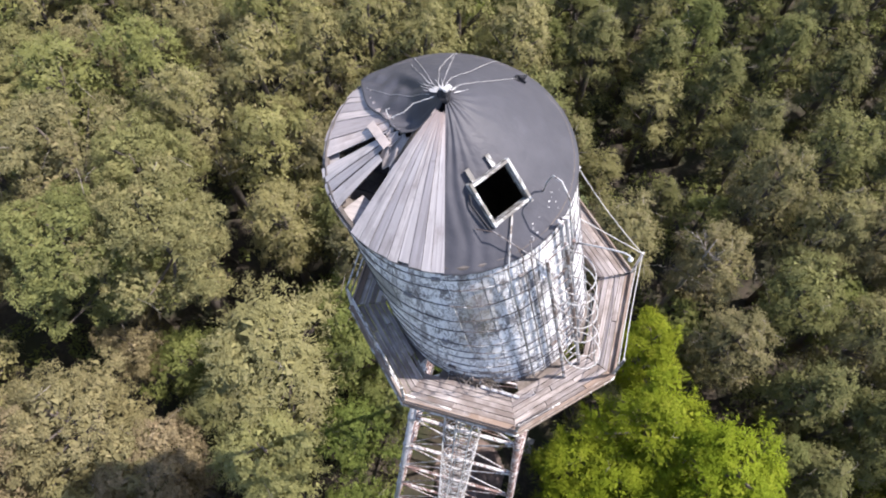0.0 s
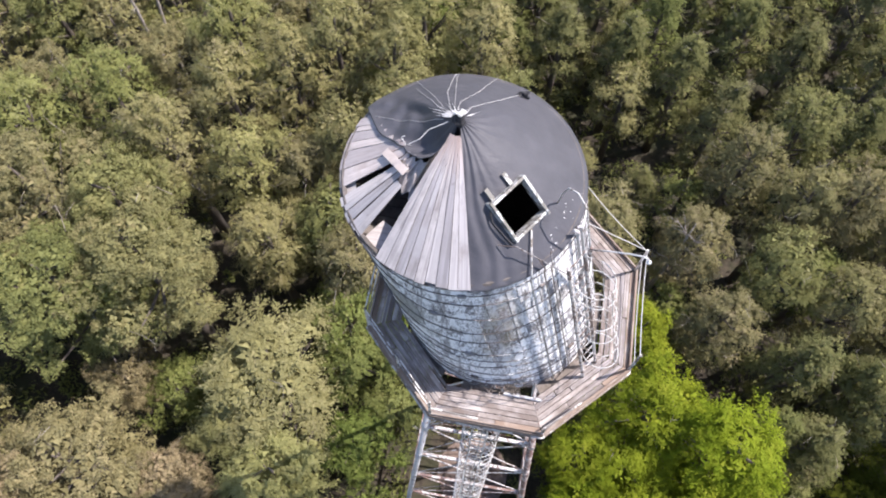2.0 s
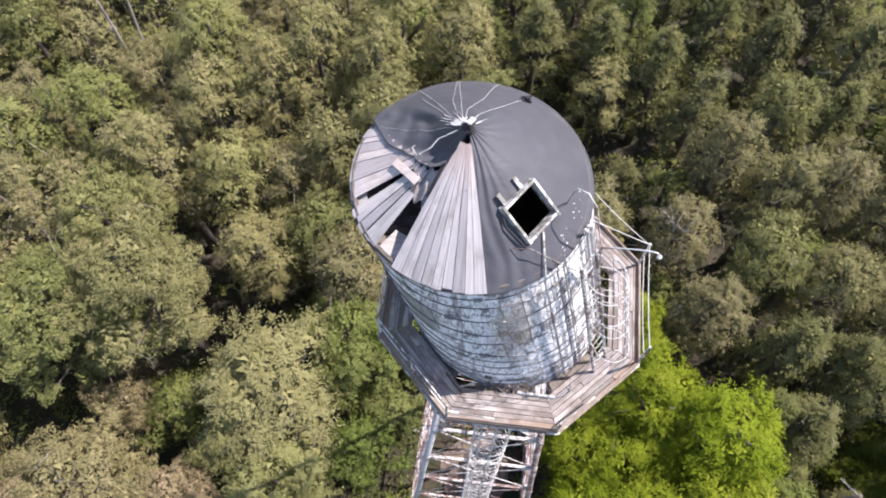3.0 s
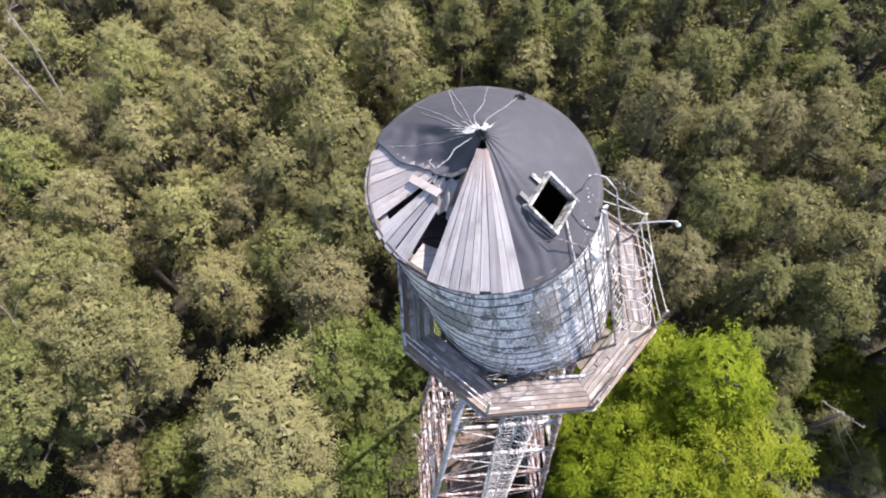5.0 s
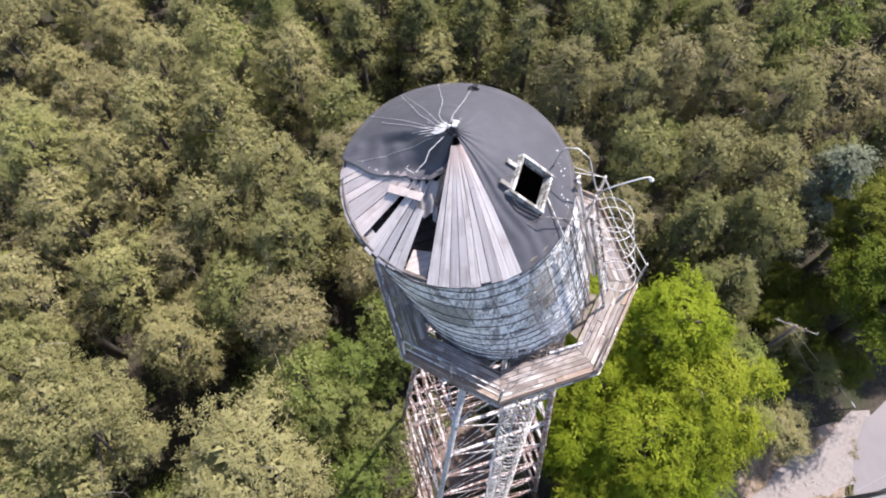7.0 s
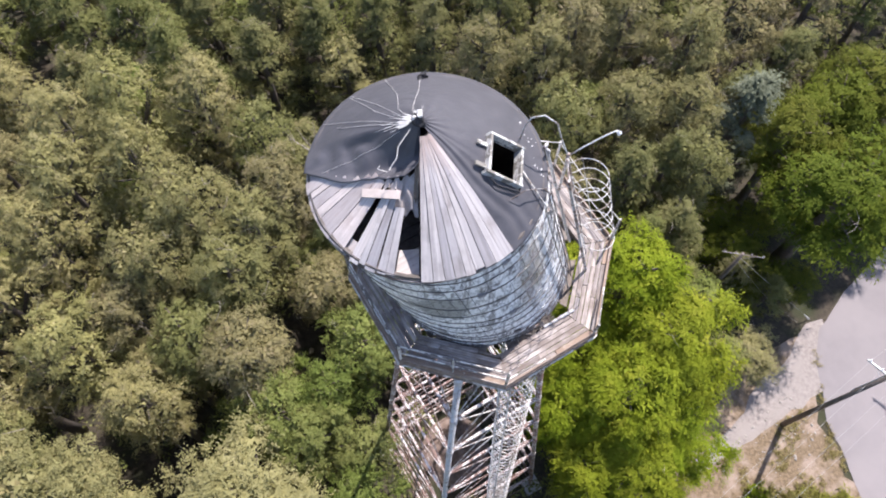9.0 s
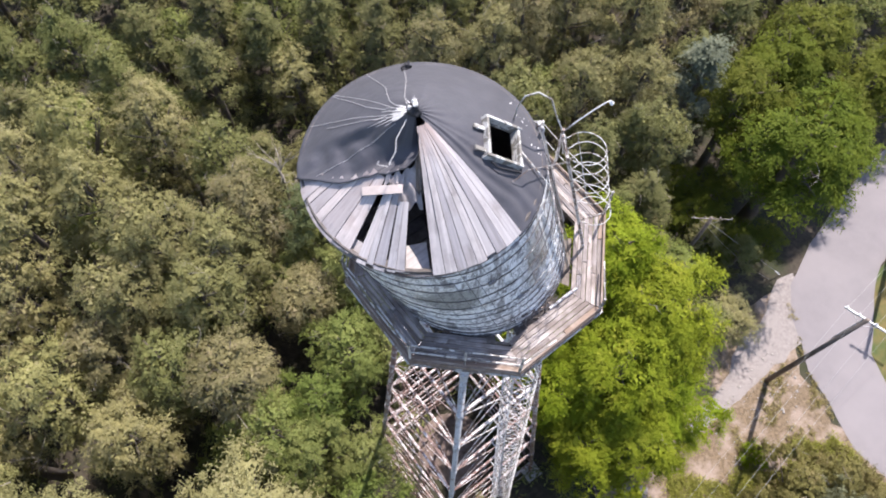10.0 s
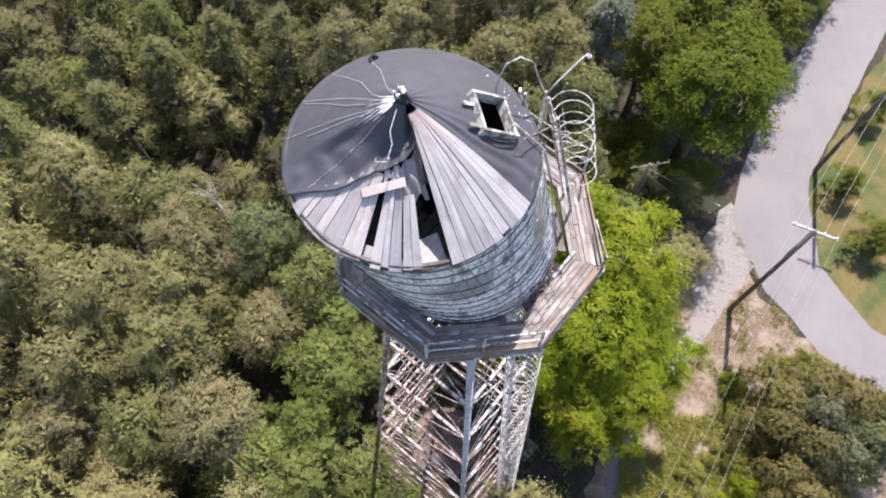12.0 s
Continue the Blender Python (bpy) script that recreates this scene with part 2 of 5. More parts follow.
M_STEEL = flaking_paint("painted steel with rust", (0.62, 0.595, 0.58), (0.21, 0.145, 0.125), 15.0, 0.485)
M_RUST = flaking_paint("rusted steel with the last of its paint", (0.60, 0.55, 0.53), (0.20, 0.115, 0.095), 13.0, 0.53)
M_LEG = flaking_paint("grey painted steel leg", (0.56, 0.56, 0.575), (0.24, 0.18, 0.16), 14.0, 0.43)
M_RUSTY = flaking_paint("rusty ladder steel", (0.56, 0.54, 0.53), (0.20, 0.15, 0.13), 9.0, 0.50)
M_GALV = flaking_paint("galvanised bar", (0.66, 0.66, 0.66), (0.36, 0.33, 0.31), 8.0, 0.42, metal=0.2)
M_HOOP = flaking_paint("dark steel rod", (0.30, 0.29, 0.29), (0.13, 0.10, 0.09), 7.0, 0.50, metal=0.2)
M_BAND = flaking_paint("painted tank hoop", (0.60, 0.61, 0.63), (0.11, 0.10, 0.105), 5.0, 0.59)
M_ROPE = mottled("pale cord", (0.38, 0.37, 0.36), (0.56, 0.55, 0.54), 40.0)
M_SPLASH = mottled("chalky white splashes", (0.42, 0.42, 0.42), (0.70, 0.69, 0.68), 20.0)
M_RAG = mottled("black cloth", (0.012, 0.012, 0.015), (0.03, 0.03, 0.035), 20.0)
M_BULB = mottled("white lamp glass", (0.75, 0.75, 0.75), (0.82, 0.82, 0.82), 10.0, 0.3, 0.0)
M_POLE = grainy_wood("creosoted pole", (0.10, 0.082, 0.07), (0.22, 0.185, 0.16), (0.07, 0.058, 0.05))
M_WIRE = mottled("overhead wire", (0.24, 0.24, 0.23), (0.36, 0.36, 0.35), 10.0, 0.4, 0.0)
M_BARK = mottled("bark", (0.06, 0.048, 0.04), (0.15, 0.125, 0.105), 9.0, 0.9, 0.8, 0.03)
M_FLOOR = mottled("forest floor", (0.022, 0.018, 0.013), (0.075, 0.06, 0.042), 3.0, 0.95, 0.6, 0.05, (0.03, 0.034, 0.014))
M_ROAD = mottled("worn pale asphalt", (0.178, 0.163, 0.169), (0.202, 0.186, 0.191), 1.1, 0.9, 0.05, 0.004, (0.215, 0.197, 0.201))
M_PATH = mottled("bare gravel", (0.170, 0.147, 0.138), (0.290, 0.262, 0.247), 4.0, 0.95, 0.5, 0.03, (0.245, 0.22, 0.207))
M_DRY = mottled("dry grass", (0.085, 0.062, 0.036), (0.22, 0.162, 0.105), 5.0, 0.95, 0.8, 0.06, (0.27, 0.213, 0.172))
M_LAWN = mottled("parched lawn", (0.105, 0.095, 0.026), (0.165, 0.118, 0.048), 2.5, 0.95, 0.5, 0.04, (0.055, 0.078, 0.02))
M_TWIG = mottled("dead wood", (0.20, 0.17, 0.14), (0.36, 0.32, 0.28), 6.0, 0.9)
M_PALE_STONE = mottled("pale stones", (0.20, 0.18, 0.16), (0.36, 0.34, 0.32), 3.0, 0.9)
M_CONCRETE = mottled("concrete footing", (0.30, 0.29, 0.27), (0.42, 0.41, 0.39), 5.0)
M_SPOIL = mottled("bare brown soil", (0.12, 0.085, 0.07), (0.26, 0.20, 0.175), 3.0, 0.95, 0.7, 0.05)

LEAF = {
    "olive": leaf_material("olive leaves", (0.158, 0.156, 0.066), (0.305, 0.288, 0.134), (0.335, 0.300, 0.195), 0.28),
    "pale": leaf_material("silvery leaves", (0.176, 0.172, 0.076), (0.318, 0.305, 0.148), (0.350, 0.325, 0.195), 0.32),
    "pine": leaf_material("pine needles", (0.146, 0.145, 0.067), (0.275, 0.260, 0.132), (0.32, 0.27, 0.15), 0.3),
    "brownpine": leaf_material("browning pine needles", (0.140, 0.118, 0.067), (0.270, 0.228, 0.138), (0.385, 0.308, 0.205), 0.2),
    "lime": leaf_material("yellow green leaves", (0.116, 0.166, 0.012), (0.240, 0.283, 0.026), (0.318, 0.325, 0.045), 0.32),
    "glade": leaf_material("mid green leaves", (0.064, 0.088, 0.012), (0.135, 0.153, 0.026), (0.175, 0.178, 0.04), 0.26),
    "tall": leaf_material("dark olive leaves", (0.092, 0.100, 0.042), (0.198, 0.200, 0.088), (0.245, 0.215, 0.120), 0.26),
    "green": leaf_material("fresh green leaves", (0.098, 0.120, 0.037), (0.208, 0.234, 0.080), (0.27, 0.27, 0.11), 0.30),
    "dusky": leaf_material("dusky olive leaves", (0.124, 0.119, 0.057), (0.250, 0.232, 0.115), (0.30, 0.255, 0.172), 0.26),
    "spruce": leaf_material("blue spruce needles", (0.070, 0.086, 0.058), (0.172, 0.196, 0.134), (0.215, 0.238, 0.17), 0.15),
    "weeds": leaf_material("verge weeds", (0.150, 0.160, 0.036), (0.290, 0.280, 0.080), (0.400, 0.330, 0.190), 0.28),
    "dry": leaf_material("dry straw", (0.17, 0.14, 0.062), (0.30, 0.25, 0.13), (0.36, 0.29, 0.19), 0.2),
    "silver": leaf_material("grey green shrub leaves", (0.115, 0.130, 0.068), (0.235, 0.250, 0.149), (0.300, 0.300, 0.198), 0.35),
    "shrub": leaf_material("dark shrub leaves", (0.108, 0.106, 0.036), (0.228, 0.208, 0.084), (0.32, 0.25, 0.14), 0.32),
}

# ---- mesh helpers ----


def mesh_of(bm, name, material, smooth=False):
    me = bpy.data.meshes.new(name)
    bm.normal_update()
    bm.to_mesh(me)
    bm.free()
    me.materials.append(material)
    if smooth:
        me.polygons.foreach_set("use_smooth", [True] * len(me.polygons))
    return me


def part(name, bm, material, parent=None, label="", smooth=False):
    ob = new(name, mesh_of(bm, name, material, smooth))
    ob.parent = parent
    return tagged(ob, label)


def thing(name, label, category, group="", at=(0, 0, 0)):
    ob = new(name)
    ob.location = at
    return tagged(ob, label, category, group)


def sweep(bm, points, radius, seg=8, closed=False, flat=1.0):
    """A tube along points; radius may be one number or one a point."""
    pts = [Vector(p) for p in points]
    n = len(pts)
    rad = radius if isinstance(radius, (list, tuple)) else [radius] * n
    rings, side = [], None
    for i, p in enumerate(pts):
        a = pts[(i - 1) % n] if closed or i else p
        b = pts[(i + 1) % n] if closed or i < n - 1 else p
        t = (b - a).normalized()
        if side is None:
            side = t.cross(Vector((0, 0, 1)) if abs(t.z) < 0.9 else Vector((1, 0, 0))).normalized()
        side = (side - t * side.dot(t)).normalized()
        up = t.cross(side)
        rings.append([bm.verts.new(p + rad[i] * (math.cos(2 * math.pi * k / seg) * side + flat * math.sin(2 * math.pi * k / seg) * up)) for k in range(seg)])
    for i in range(n if closed else n - 1):
        r, q = rings[i], rings[(i + 1) % n]
        for k in range(seg):
            bm.faces.new((r[k], r[(k + 1) % seg], q[(k + 1) % seg], q[k]))
    if not closed:
        bm.faces.new(rings[0][::-1])
        bm.faces.new(rings[-1])
    return bm


def tube(p, q, r, seg=8):
    return sweep(bmesh.new(), [p, q], r, seg)


def bar(p, q, width, depth, up=(0, 0, 1), bm=None):
    """A rectangular bar from p to q with slightly chamfered long edges."""
    bm = bm or bmesh.new()
    p, q = Vector(p), Vector(q)
    t = (q - p).normalized()
    s = t.cross(Vector(up)).normalized()
    u = s.cross(t)
    c = min(width, depth) * 0.12
    ring = [(width / 2 - c, depth / 2), (width / 2, depth / 2 - c), (width / 2, -depth / 2 + c), (width / 2 - c, -depth / 2),
            (-width / 2 + c, -depth / 2), (-width / 2, -depth / 2 + c), (-width / 2, depth / 2 - c), (-width / 2 + c, depth / 2)]
    ends = [[bm.verts.new(o + s * a + u * b) for a, b in ring] for o in (p, q)]
    for k in range(8):
        bm.faces.new((ends[0][k], ends[0][(k + 1) % 8], ends[1][(k + 1) % 8], ends[1][k]))
    bm.faces.new(ends[0][::-1])
    bm.faces.new(ends[1])
    return bm


def slab(top, thick, down=(0, 0, -1), bm=None):
    """A board whose upper face has these corners."""
    bm = bm or bmesh.new()
    d = Vector(down).normalized() * thick
    a = [bm.verts.new(p) for p in top]
    b = [bm.verts.new(Vector(p) + d) for p in top]
    n = len(a)
    bm.faces.new(a)
    bm.faces.new(b[::-1])
    for k in range(n):
        bm.faces.new((a[k], b[k], b[(k + 1) % n], a[(k + 1) % n]))
    bmesh.ops.recalc_face_normals(bm, faces=bm.faces[:])
    return bm


rng = random.Random(7)

# ---- the lattice tower ----
CX, CY = 1.06, -0.36          # the lattice's and the platform's axis
DECK_Z = 33.22
LEG_ANGLE = -131.9


def leg_at(k, z):
    r = 1.50 + 0.098 * (33.1 - z)
    a = radians(LEG_ANGLE + 90 * k)
    return Vector((CX + r * math.cos(a), CY + r * math.sin(a), z))


LEVELS = [32.95, 29.45, 25.9, 22.25, 18.7, 14.95, 11.2, 7.5, 3.8, 0.35]
lattice = thing("lattice_tower", "tall four-legged steel lattice tower with flaking white paint and rust", "tower", at=(CX, CY, 0))


def under(ob, parent):
    """Puts a mesh made in world places under a thing that stands elsewhere."""
    ob.parent = parent
    ob.matrix_parent_inverse = Matrix.Translation(parent.location).inverted()
    return ob


legs = []
for k in range(4):
    legs.append(under(part("leg", sweep(bmesh.new(), [leg_at(k, 33.0), leg_at(k, 0.2)], 0.102, 12), M_RUST if k in (1, 3) else M_LEG, None, "rust-stained tubular steel leg" if k in (1, 3) else "grey tubular steel leg", True), lattice))
    foot = leg_at(k, 0)
    under(part("footing", slab([foot + Vector((x, y, 0.3)) for x, y in ((-.5, -.5), (.5, -.5), (.5, .5), (-.5, .5))], 0.6), M_CONCRETE, None, "square concrete footing"), lattice)
for i, z in enumerate(LEVELS):
    for k in range(4):
        p, q = leg_at(k, z), leg_at(k + 1, z)
        worn = M_RUST if i >= (2 if k == 3 else 4) else M_STEEL
        t = (q - p).normalized()
        if 0 < i < len(LEVELS) - 1:
            bm = bmesh.new()
            bar(p + t * 0.1, q - t * 0.1, 0.10, 0.15, (0, 0, 1), bm)
            under(part("strut", bm, worn), lattice)
            # gusset collar round the leg
            d = (leg_at(k, z + 0.2) - leg_at(k, z - 0.2)).normalized()
            under(part("collar", tube(p - d * 0.16, p + d * 0.16, 0.125, 10), M_RUST if k in (1, 3) else M_LEG), legs[k])
        if i < len(LEVELS) - 1:
            z2 = LEVELS[i + 1]
            for a, b in ((leg_at(k, z - 0.1), leg_at(k + 1, z2 + 0.1)), (leg_at(k + 1, z - 0.1), leg_at(k, z2 + 0.1))):
                under(part("tie_rod", tube(a, b, 0.022, 6), worn), lattice)
            if i > 0 and k in (0, 3):
                # light secondary brace from mid strut to the lower joint
                under(part("brace", tube((p + q) / 2, leg_at(k, z2 + 0.15), 0.02, 6), worn), lattice)
# brackets that carry the platform
for k in range(8):
    a = radians(-154.4 + 22.5 + 45 * k)
    way = Vector((math.cos(a), math.sin(a), 0))
    c = Vector((CX, CY, 32.97))
    under(part("bracket", bar(c + way * 0.9, c + way * 2.62, 0.10, 0.16), M_STEEL), lattice)
for k in range(4):
    p, q = leg_at(k, 32.95), leg_at(k + 1, 32.95)
    under(part("girder", bar(p, q, 0.14, 0.22), M_STEEL), lattice)
    a = radians(LEG_ANGLE + 90 * k)
    w = Vector((math.cos(a), math.sin(a), 0))
    under(part("knee_brace", tube(leg_at(k, 31.7), Vector((CX, CY, 32.9)) + w * 2.5, 0.035, 6), M_STEEL), lattice)

# ---- the platform ----
OCT_A = -154.4
deck = thing("walkway_platform", "octagonal plank walkway with peeling white rails round the tank", "platform", at=(CX, CY, DECK_Z))


def oct_at(k, r, z):
    a = radians(OCT_A + 45 * k)
    return Vector((CX + r * math.cos(a), CY + r * math.sin(a), z))


R_IN, R_OUT = 2.20, 2.90
for k in range(8):
    n = 6
    for j in range(n):
        r0 = R_IN + (R_OUT - 0.03 - R_IN) * j / n + 0.006
        r1 = R_IN + (R_OUT - 0.03 - R_IN) * (j + 1) / n - 0.006
        splits = sorted({0.0, 1.0, *(rng.uniform(0.25, 0.75) for _ in range(rng.choice((0, 1, 1))))})
        for s0, s1 in zip(splits, splits[1:]):
            if j == 0 and s1 - s0 < 0.5 and rng.random() < 0.35:
                continue
            dz = rng.uniform(-0.010, 0.016)
            g0, g1 = (0.004 if s0 == 0 else 0.003), (0.004 if s1 == 1 else 0.003)

            def at(r, s):
                return oct_at(k, r, DECK_Z + dz).lerp(oct_at(k + 1, r, DECK_Z + dz), s)
            bm = slab([at(r0, s0 + g0), at(r1, s0 + g0 + rng.uniform(-0.01, 0.01)), at(r1, s1 - g1), at(r0, s1 - g1 + rng.uniform(-0.01, 0.01))], 0.038)
            bm.transform(Matrix.Rotation(radians(-(OCT_A + 45 * k + 112.5)), 4, "Z"))
            under(part("deck_board", bm, M_TOE if j == n - 1 and rng.random() < 0.7 else M_DECK), deck).matrix_basis = Matrix.Rotation(radians(OCT_A + 45 * k + 112.5), 4, "Z")
    # rim joist, outer fascia, toe board
    for name, r, z, wdt, dep, mat in (("inner_joist", R_IN + 0.05, DECK_Z - 0.11, 0.06, 0.14, M_BEAM), ("outer_joist", R_OUT - 0.05, DECK_Z - 0.11, 0.06, 0.14, M_BEAM),
                                      ("fascia", R_OUT + 0.005, DECK_Z - 0.055, 0.035, 0.19, M_TOE), ("trim", R_OUT + 0.03, DECK_Z - 0.155, 0.05, 0.045, M_FASCIA)):
        under(part(name, bar(oct_at(k, r, z), oct_at(k + 1, r, z), wdt, dep), mat), deck)
    # toe board, and rails on posts; on two sides only stumps and a fallen length are left
    p, q = oct_at(k, R_OUT - 0.02, DECK_Z + 0.06), oct_at(k + 1, R_OUT - 0.02, DECK_Z + 0.06)
    bm = bar(p, q, 0.03, 0.09)
    bm.transform(Matrix.Rotation(radians(-(OCT_A + 45 * k + 112.5)), 4, "Z"))
    under(part("toe_board", bm, M_TOE), deck).matrix_basis = Matrix.Rotation(radians(OCT_A + 45 * k + 112.5), 4, "Z")
    whole = k not in (1, 2, 3, 4)
    for h in (0.52, 0.98):
        p, q = oct_at(k, R_OUT - 0.03, DECK_Z + h), oct_at(k + 1, R_OUT - 0.03, DECK_Z + h)
        if whole:
            under(part("rail", bar(p, q, 0.024, 0.042), M_RAIL), deck)
        elif k in (3, 4):
            if h > 0.6 or k == 3:
                under(part("rope", sweep(bmesh.new(), [p.lerp(q, i / 8) - Vector((0, 0, 0.10 * math.sin(math.pi * i / 8))) for i in range(9)], 0.009, 5), M_ROPE), deck)
        elif h < 0.6:
            under(part("rail", bar(p.lerp(q, 0.0), p.lerp(q, 0.42) - Vector((0, 0, 0.22)), 0.026, 0.045), M_RAIL), deck)
    tall = 1.04 if k != 2 else 0.55
    under(part("post", bar(oct_at(k, R_OUT - 0.03, DECK_Z - 0.1), oct_at(k, R_OUT - 0.03, DECK_Z + tall), 0.046, 0.046, (1, 0, 0)), M_RAIL), deck)
    if whole:
        m = oct_at(k, R_OUT - 0.03, 0).lerp(oct_at(k + 1, R_OUT - 0.03, 0), 0.5)
        under(part("post", bar(Vector((m.x, m.y, DECK_Z - 0.1)), Vector((m.x, m.y, DECK_Z + 1.0)), 0.036, 0.036, (1, 0, 0)), M_RAIL), deck)

# dark twigs and rubbish caught between the tank and the walkway
bm = bmesh.new()
for _ in range(70):
    c = Vector((0.75 + 0.9 * rng.random(), -2.36 + 0.22 * rng.random(), DECK_Z + 0.04 + 0.10 * rng.random()))
    way = Vector((rng.gauss(0, 1), rng.gauss(0, 0.7), rng.gauss(0, 0.25))).normalized() * rng.uniform(0.06, 0.22)
    sweep(bm, [c - way, c + way * 0.2 + Vector((0, 0, rng.uniform(-0.02, 0.03))), c + way], [0.009, 0.007, 0.004], 4)
tagged(part("twig_heap", bm, M_BEAM), "heap of dark dry twigs on the walkway against the tank", "twigs")

# dark boards added under the tank's foot as its shade, short of the corners
for k in range(8):
    for j in range(3):
        r0 = 1.62 + 0.19 * j
        s0, s1 = 0.17 + rng.uniform(-0.05, 0.03), 0.83 + rng.uniform(-0.03, 0.05)
        z = DECK_Z - 0.15 + rng.uniform(-0.01, 0.01)
        c = [oct_at(k, r, z).lerp(oct_at(k + 1, r, z), f) for r, f in ((r0, s0), (r0 + 0.18, s0), (r0 + 0.18, s1), (r0, s1))]
        under(part("under_board", slab(c, 0.03), M_BEAM), deck)

# ---- the tank: upright staves that lean as one ----
TOP_Z, FLOOR_Z, TANK_R = 37.22, 33.10, 1.965
LEAN_X, LEAN_Y = 0.96, -0.31


def axis(z):
    f = (TOP_Z - z) / (TOP_Z - 33.2)
    return Vector((LEAN_X * f, LEAN_Y * f, z))


def tank_at(a, z, r=TANK_R):
    c = axis(z)
    return Vector((c.x + r * math.cos(a), c.y + r * math.sin(a), z))


tank = thing("water_tank", "leaning wooden stave tank with flaking white paint and steel hoops", "water tank", at=(0.96, -0.31, FLOOR_Z))
STAVES = 66
for i in range(STAVES):
    a0, a1 = 2 * math.pi * i / STAVES, 2 * math.pi * (i + 1) / STAVES
    gap = 0.0017
    out = TANK_R + rng.uniform(-0.008, 0.008)
    bm = bmesh.new()
    cols = []
    for z in (FLOOR_Z - rng.uniform(0, 0.05), 34.3, 35.6, TOP_Z - 0.02):
        w = rng.uniform(-0.003, 0.003)
        cols.append([bm.verts.new(tank_at(a, z, r + w)) for a, r in ((a0 + gap, out - 0.004), (a0 + gap * 2.5, out), (a1 - gap * 2.5, out), (a1 - gap, out - 0.004), (a1 - gap, out - 0.05), (a0 + gap, out - 0.05))])
    for u, v in zip(cols, cols[1:]):
        for k in range(6):
            bm.faces.new((u[k], u[(k + 1) % 6], v[(k + 1) % 6], v[k]))
    bm.faces.new(cols[0][::-1])
    bm.faces.new(cols[-1])
    under(part("stave", bm, M_STAVE), tank)
hoop_z = [33.2, 33.33, 33.48, 33.66, 33.88, 34.14, 34.44, 34.80, 35.22, 35.70, 36.22, 36.72, 37.04]
for i, z in enumerate(hoop_z):
    bm = bmesh.new()
    sag = rng.uniform(0, 6.28)
    pts = [tank_at(2 * math.pi * k / 64, z + 0.045 * math.sin(2 * math.pi * k / 64 + sag) + 0.034 * math.sin(6 * math.pi * k / 64 + 2 * sag) + 0.012 * math.sin(22 * math.pi * k / 64 + sag), TANK_R + 0.014) for k in range(64)]
    sweep(bm, pts, 0.0085, 6, True)
    h = under(part("hoop", bm, M_BAND, None, "", True), tank)
    a = sag
    lug = part("lug", bar(tank_at(a, z, TANK_R + 0.03), tank_at(a + 0.07, z, TANK_R + 0.03), 0.05, 0.06), M_HOOP)
    under(lug, h)
bm = bmesh.new()
bmesh.ops.create_circle(bm, cap_ends=True, segments=48, radius=TANK_R - 0.04)
bm.transform(Matrix.Translation(axis(FLOOR_Z + 0.06)))
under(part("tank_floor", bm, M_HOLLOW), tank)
# lining added inside the staves, coloured dark for the shade in the tank
bm = bmesh.new()
inner = [[bm.verts.new(tank_at(2 * math.pi * k / 60, z, TANK_R - 0.066)) for k in range(60)] for z in (FLOOR_Z + 0.07, 35.2, TOP_Z - 0.06)]
for u, v in zip(inner, inner[1:]):
    for k in range(60):
        bm.faces.new((u[k], u[(k + 1) % 60], v[(k + 1) % 60], v[k]))
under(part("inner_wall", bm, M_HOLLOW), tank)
for k in range(-3, 4):
    y = -0.31 + k * 0.5
    half = math.sqrt(max(0.05, 2.0 ** 2 - (k * 0.5) ** 2))
    under(part("bearer", bar((0.96 - half, y, 32.95), (0.96 + half, y, 32.95), 0.16, 0.2), M_BEAM), tank)

# ---- the roof ----
RIM_Z, RIM_R, APEX_H = 37.27, 1.985, 1.50
roof = thing("tank_roof", "low conical roof of silvered boards half covered by torn dark membrane", "roof", at=(0, 0, RIM_Z))


def cone_at(deg, r, lift=0.0):
    a = radians(deg)
    f = min(1.0, r / RIM_R)
    off = abs((deg + 165 + 180) % 360 - 180)
    bulge = 0.10 * math.sin(math.pi * f) + (0.15 * math.sin(math.pi * f) ** 1.3 * math.cos(radians(off * 1.7)) ** 2 if off < 52 else 0.0)
    return Vector((r * math.cos(a) - 0.02 - 0.08 * (1 - f), r * math.sin(a), RIM_Z + APEX_H * (1 - r / RIM_R) + bulge + lift))


def sagging(deg, r):
    """How far the broken boards have sunk below the line of the roof."""
    off = abs((deg + 165 + 180) % 360 - 180)
    return 0.33 * math.sin(math.pi * min(1.0, r / RIM_R)) ** 1.3 * math.cos(radians(off * 1.7)) ** 2 if off < 52 else 0.0


def board_at(deg, r, lift=0.0):
    return cone_at(deg, r, lift - sagging(deg, r))


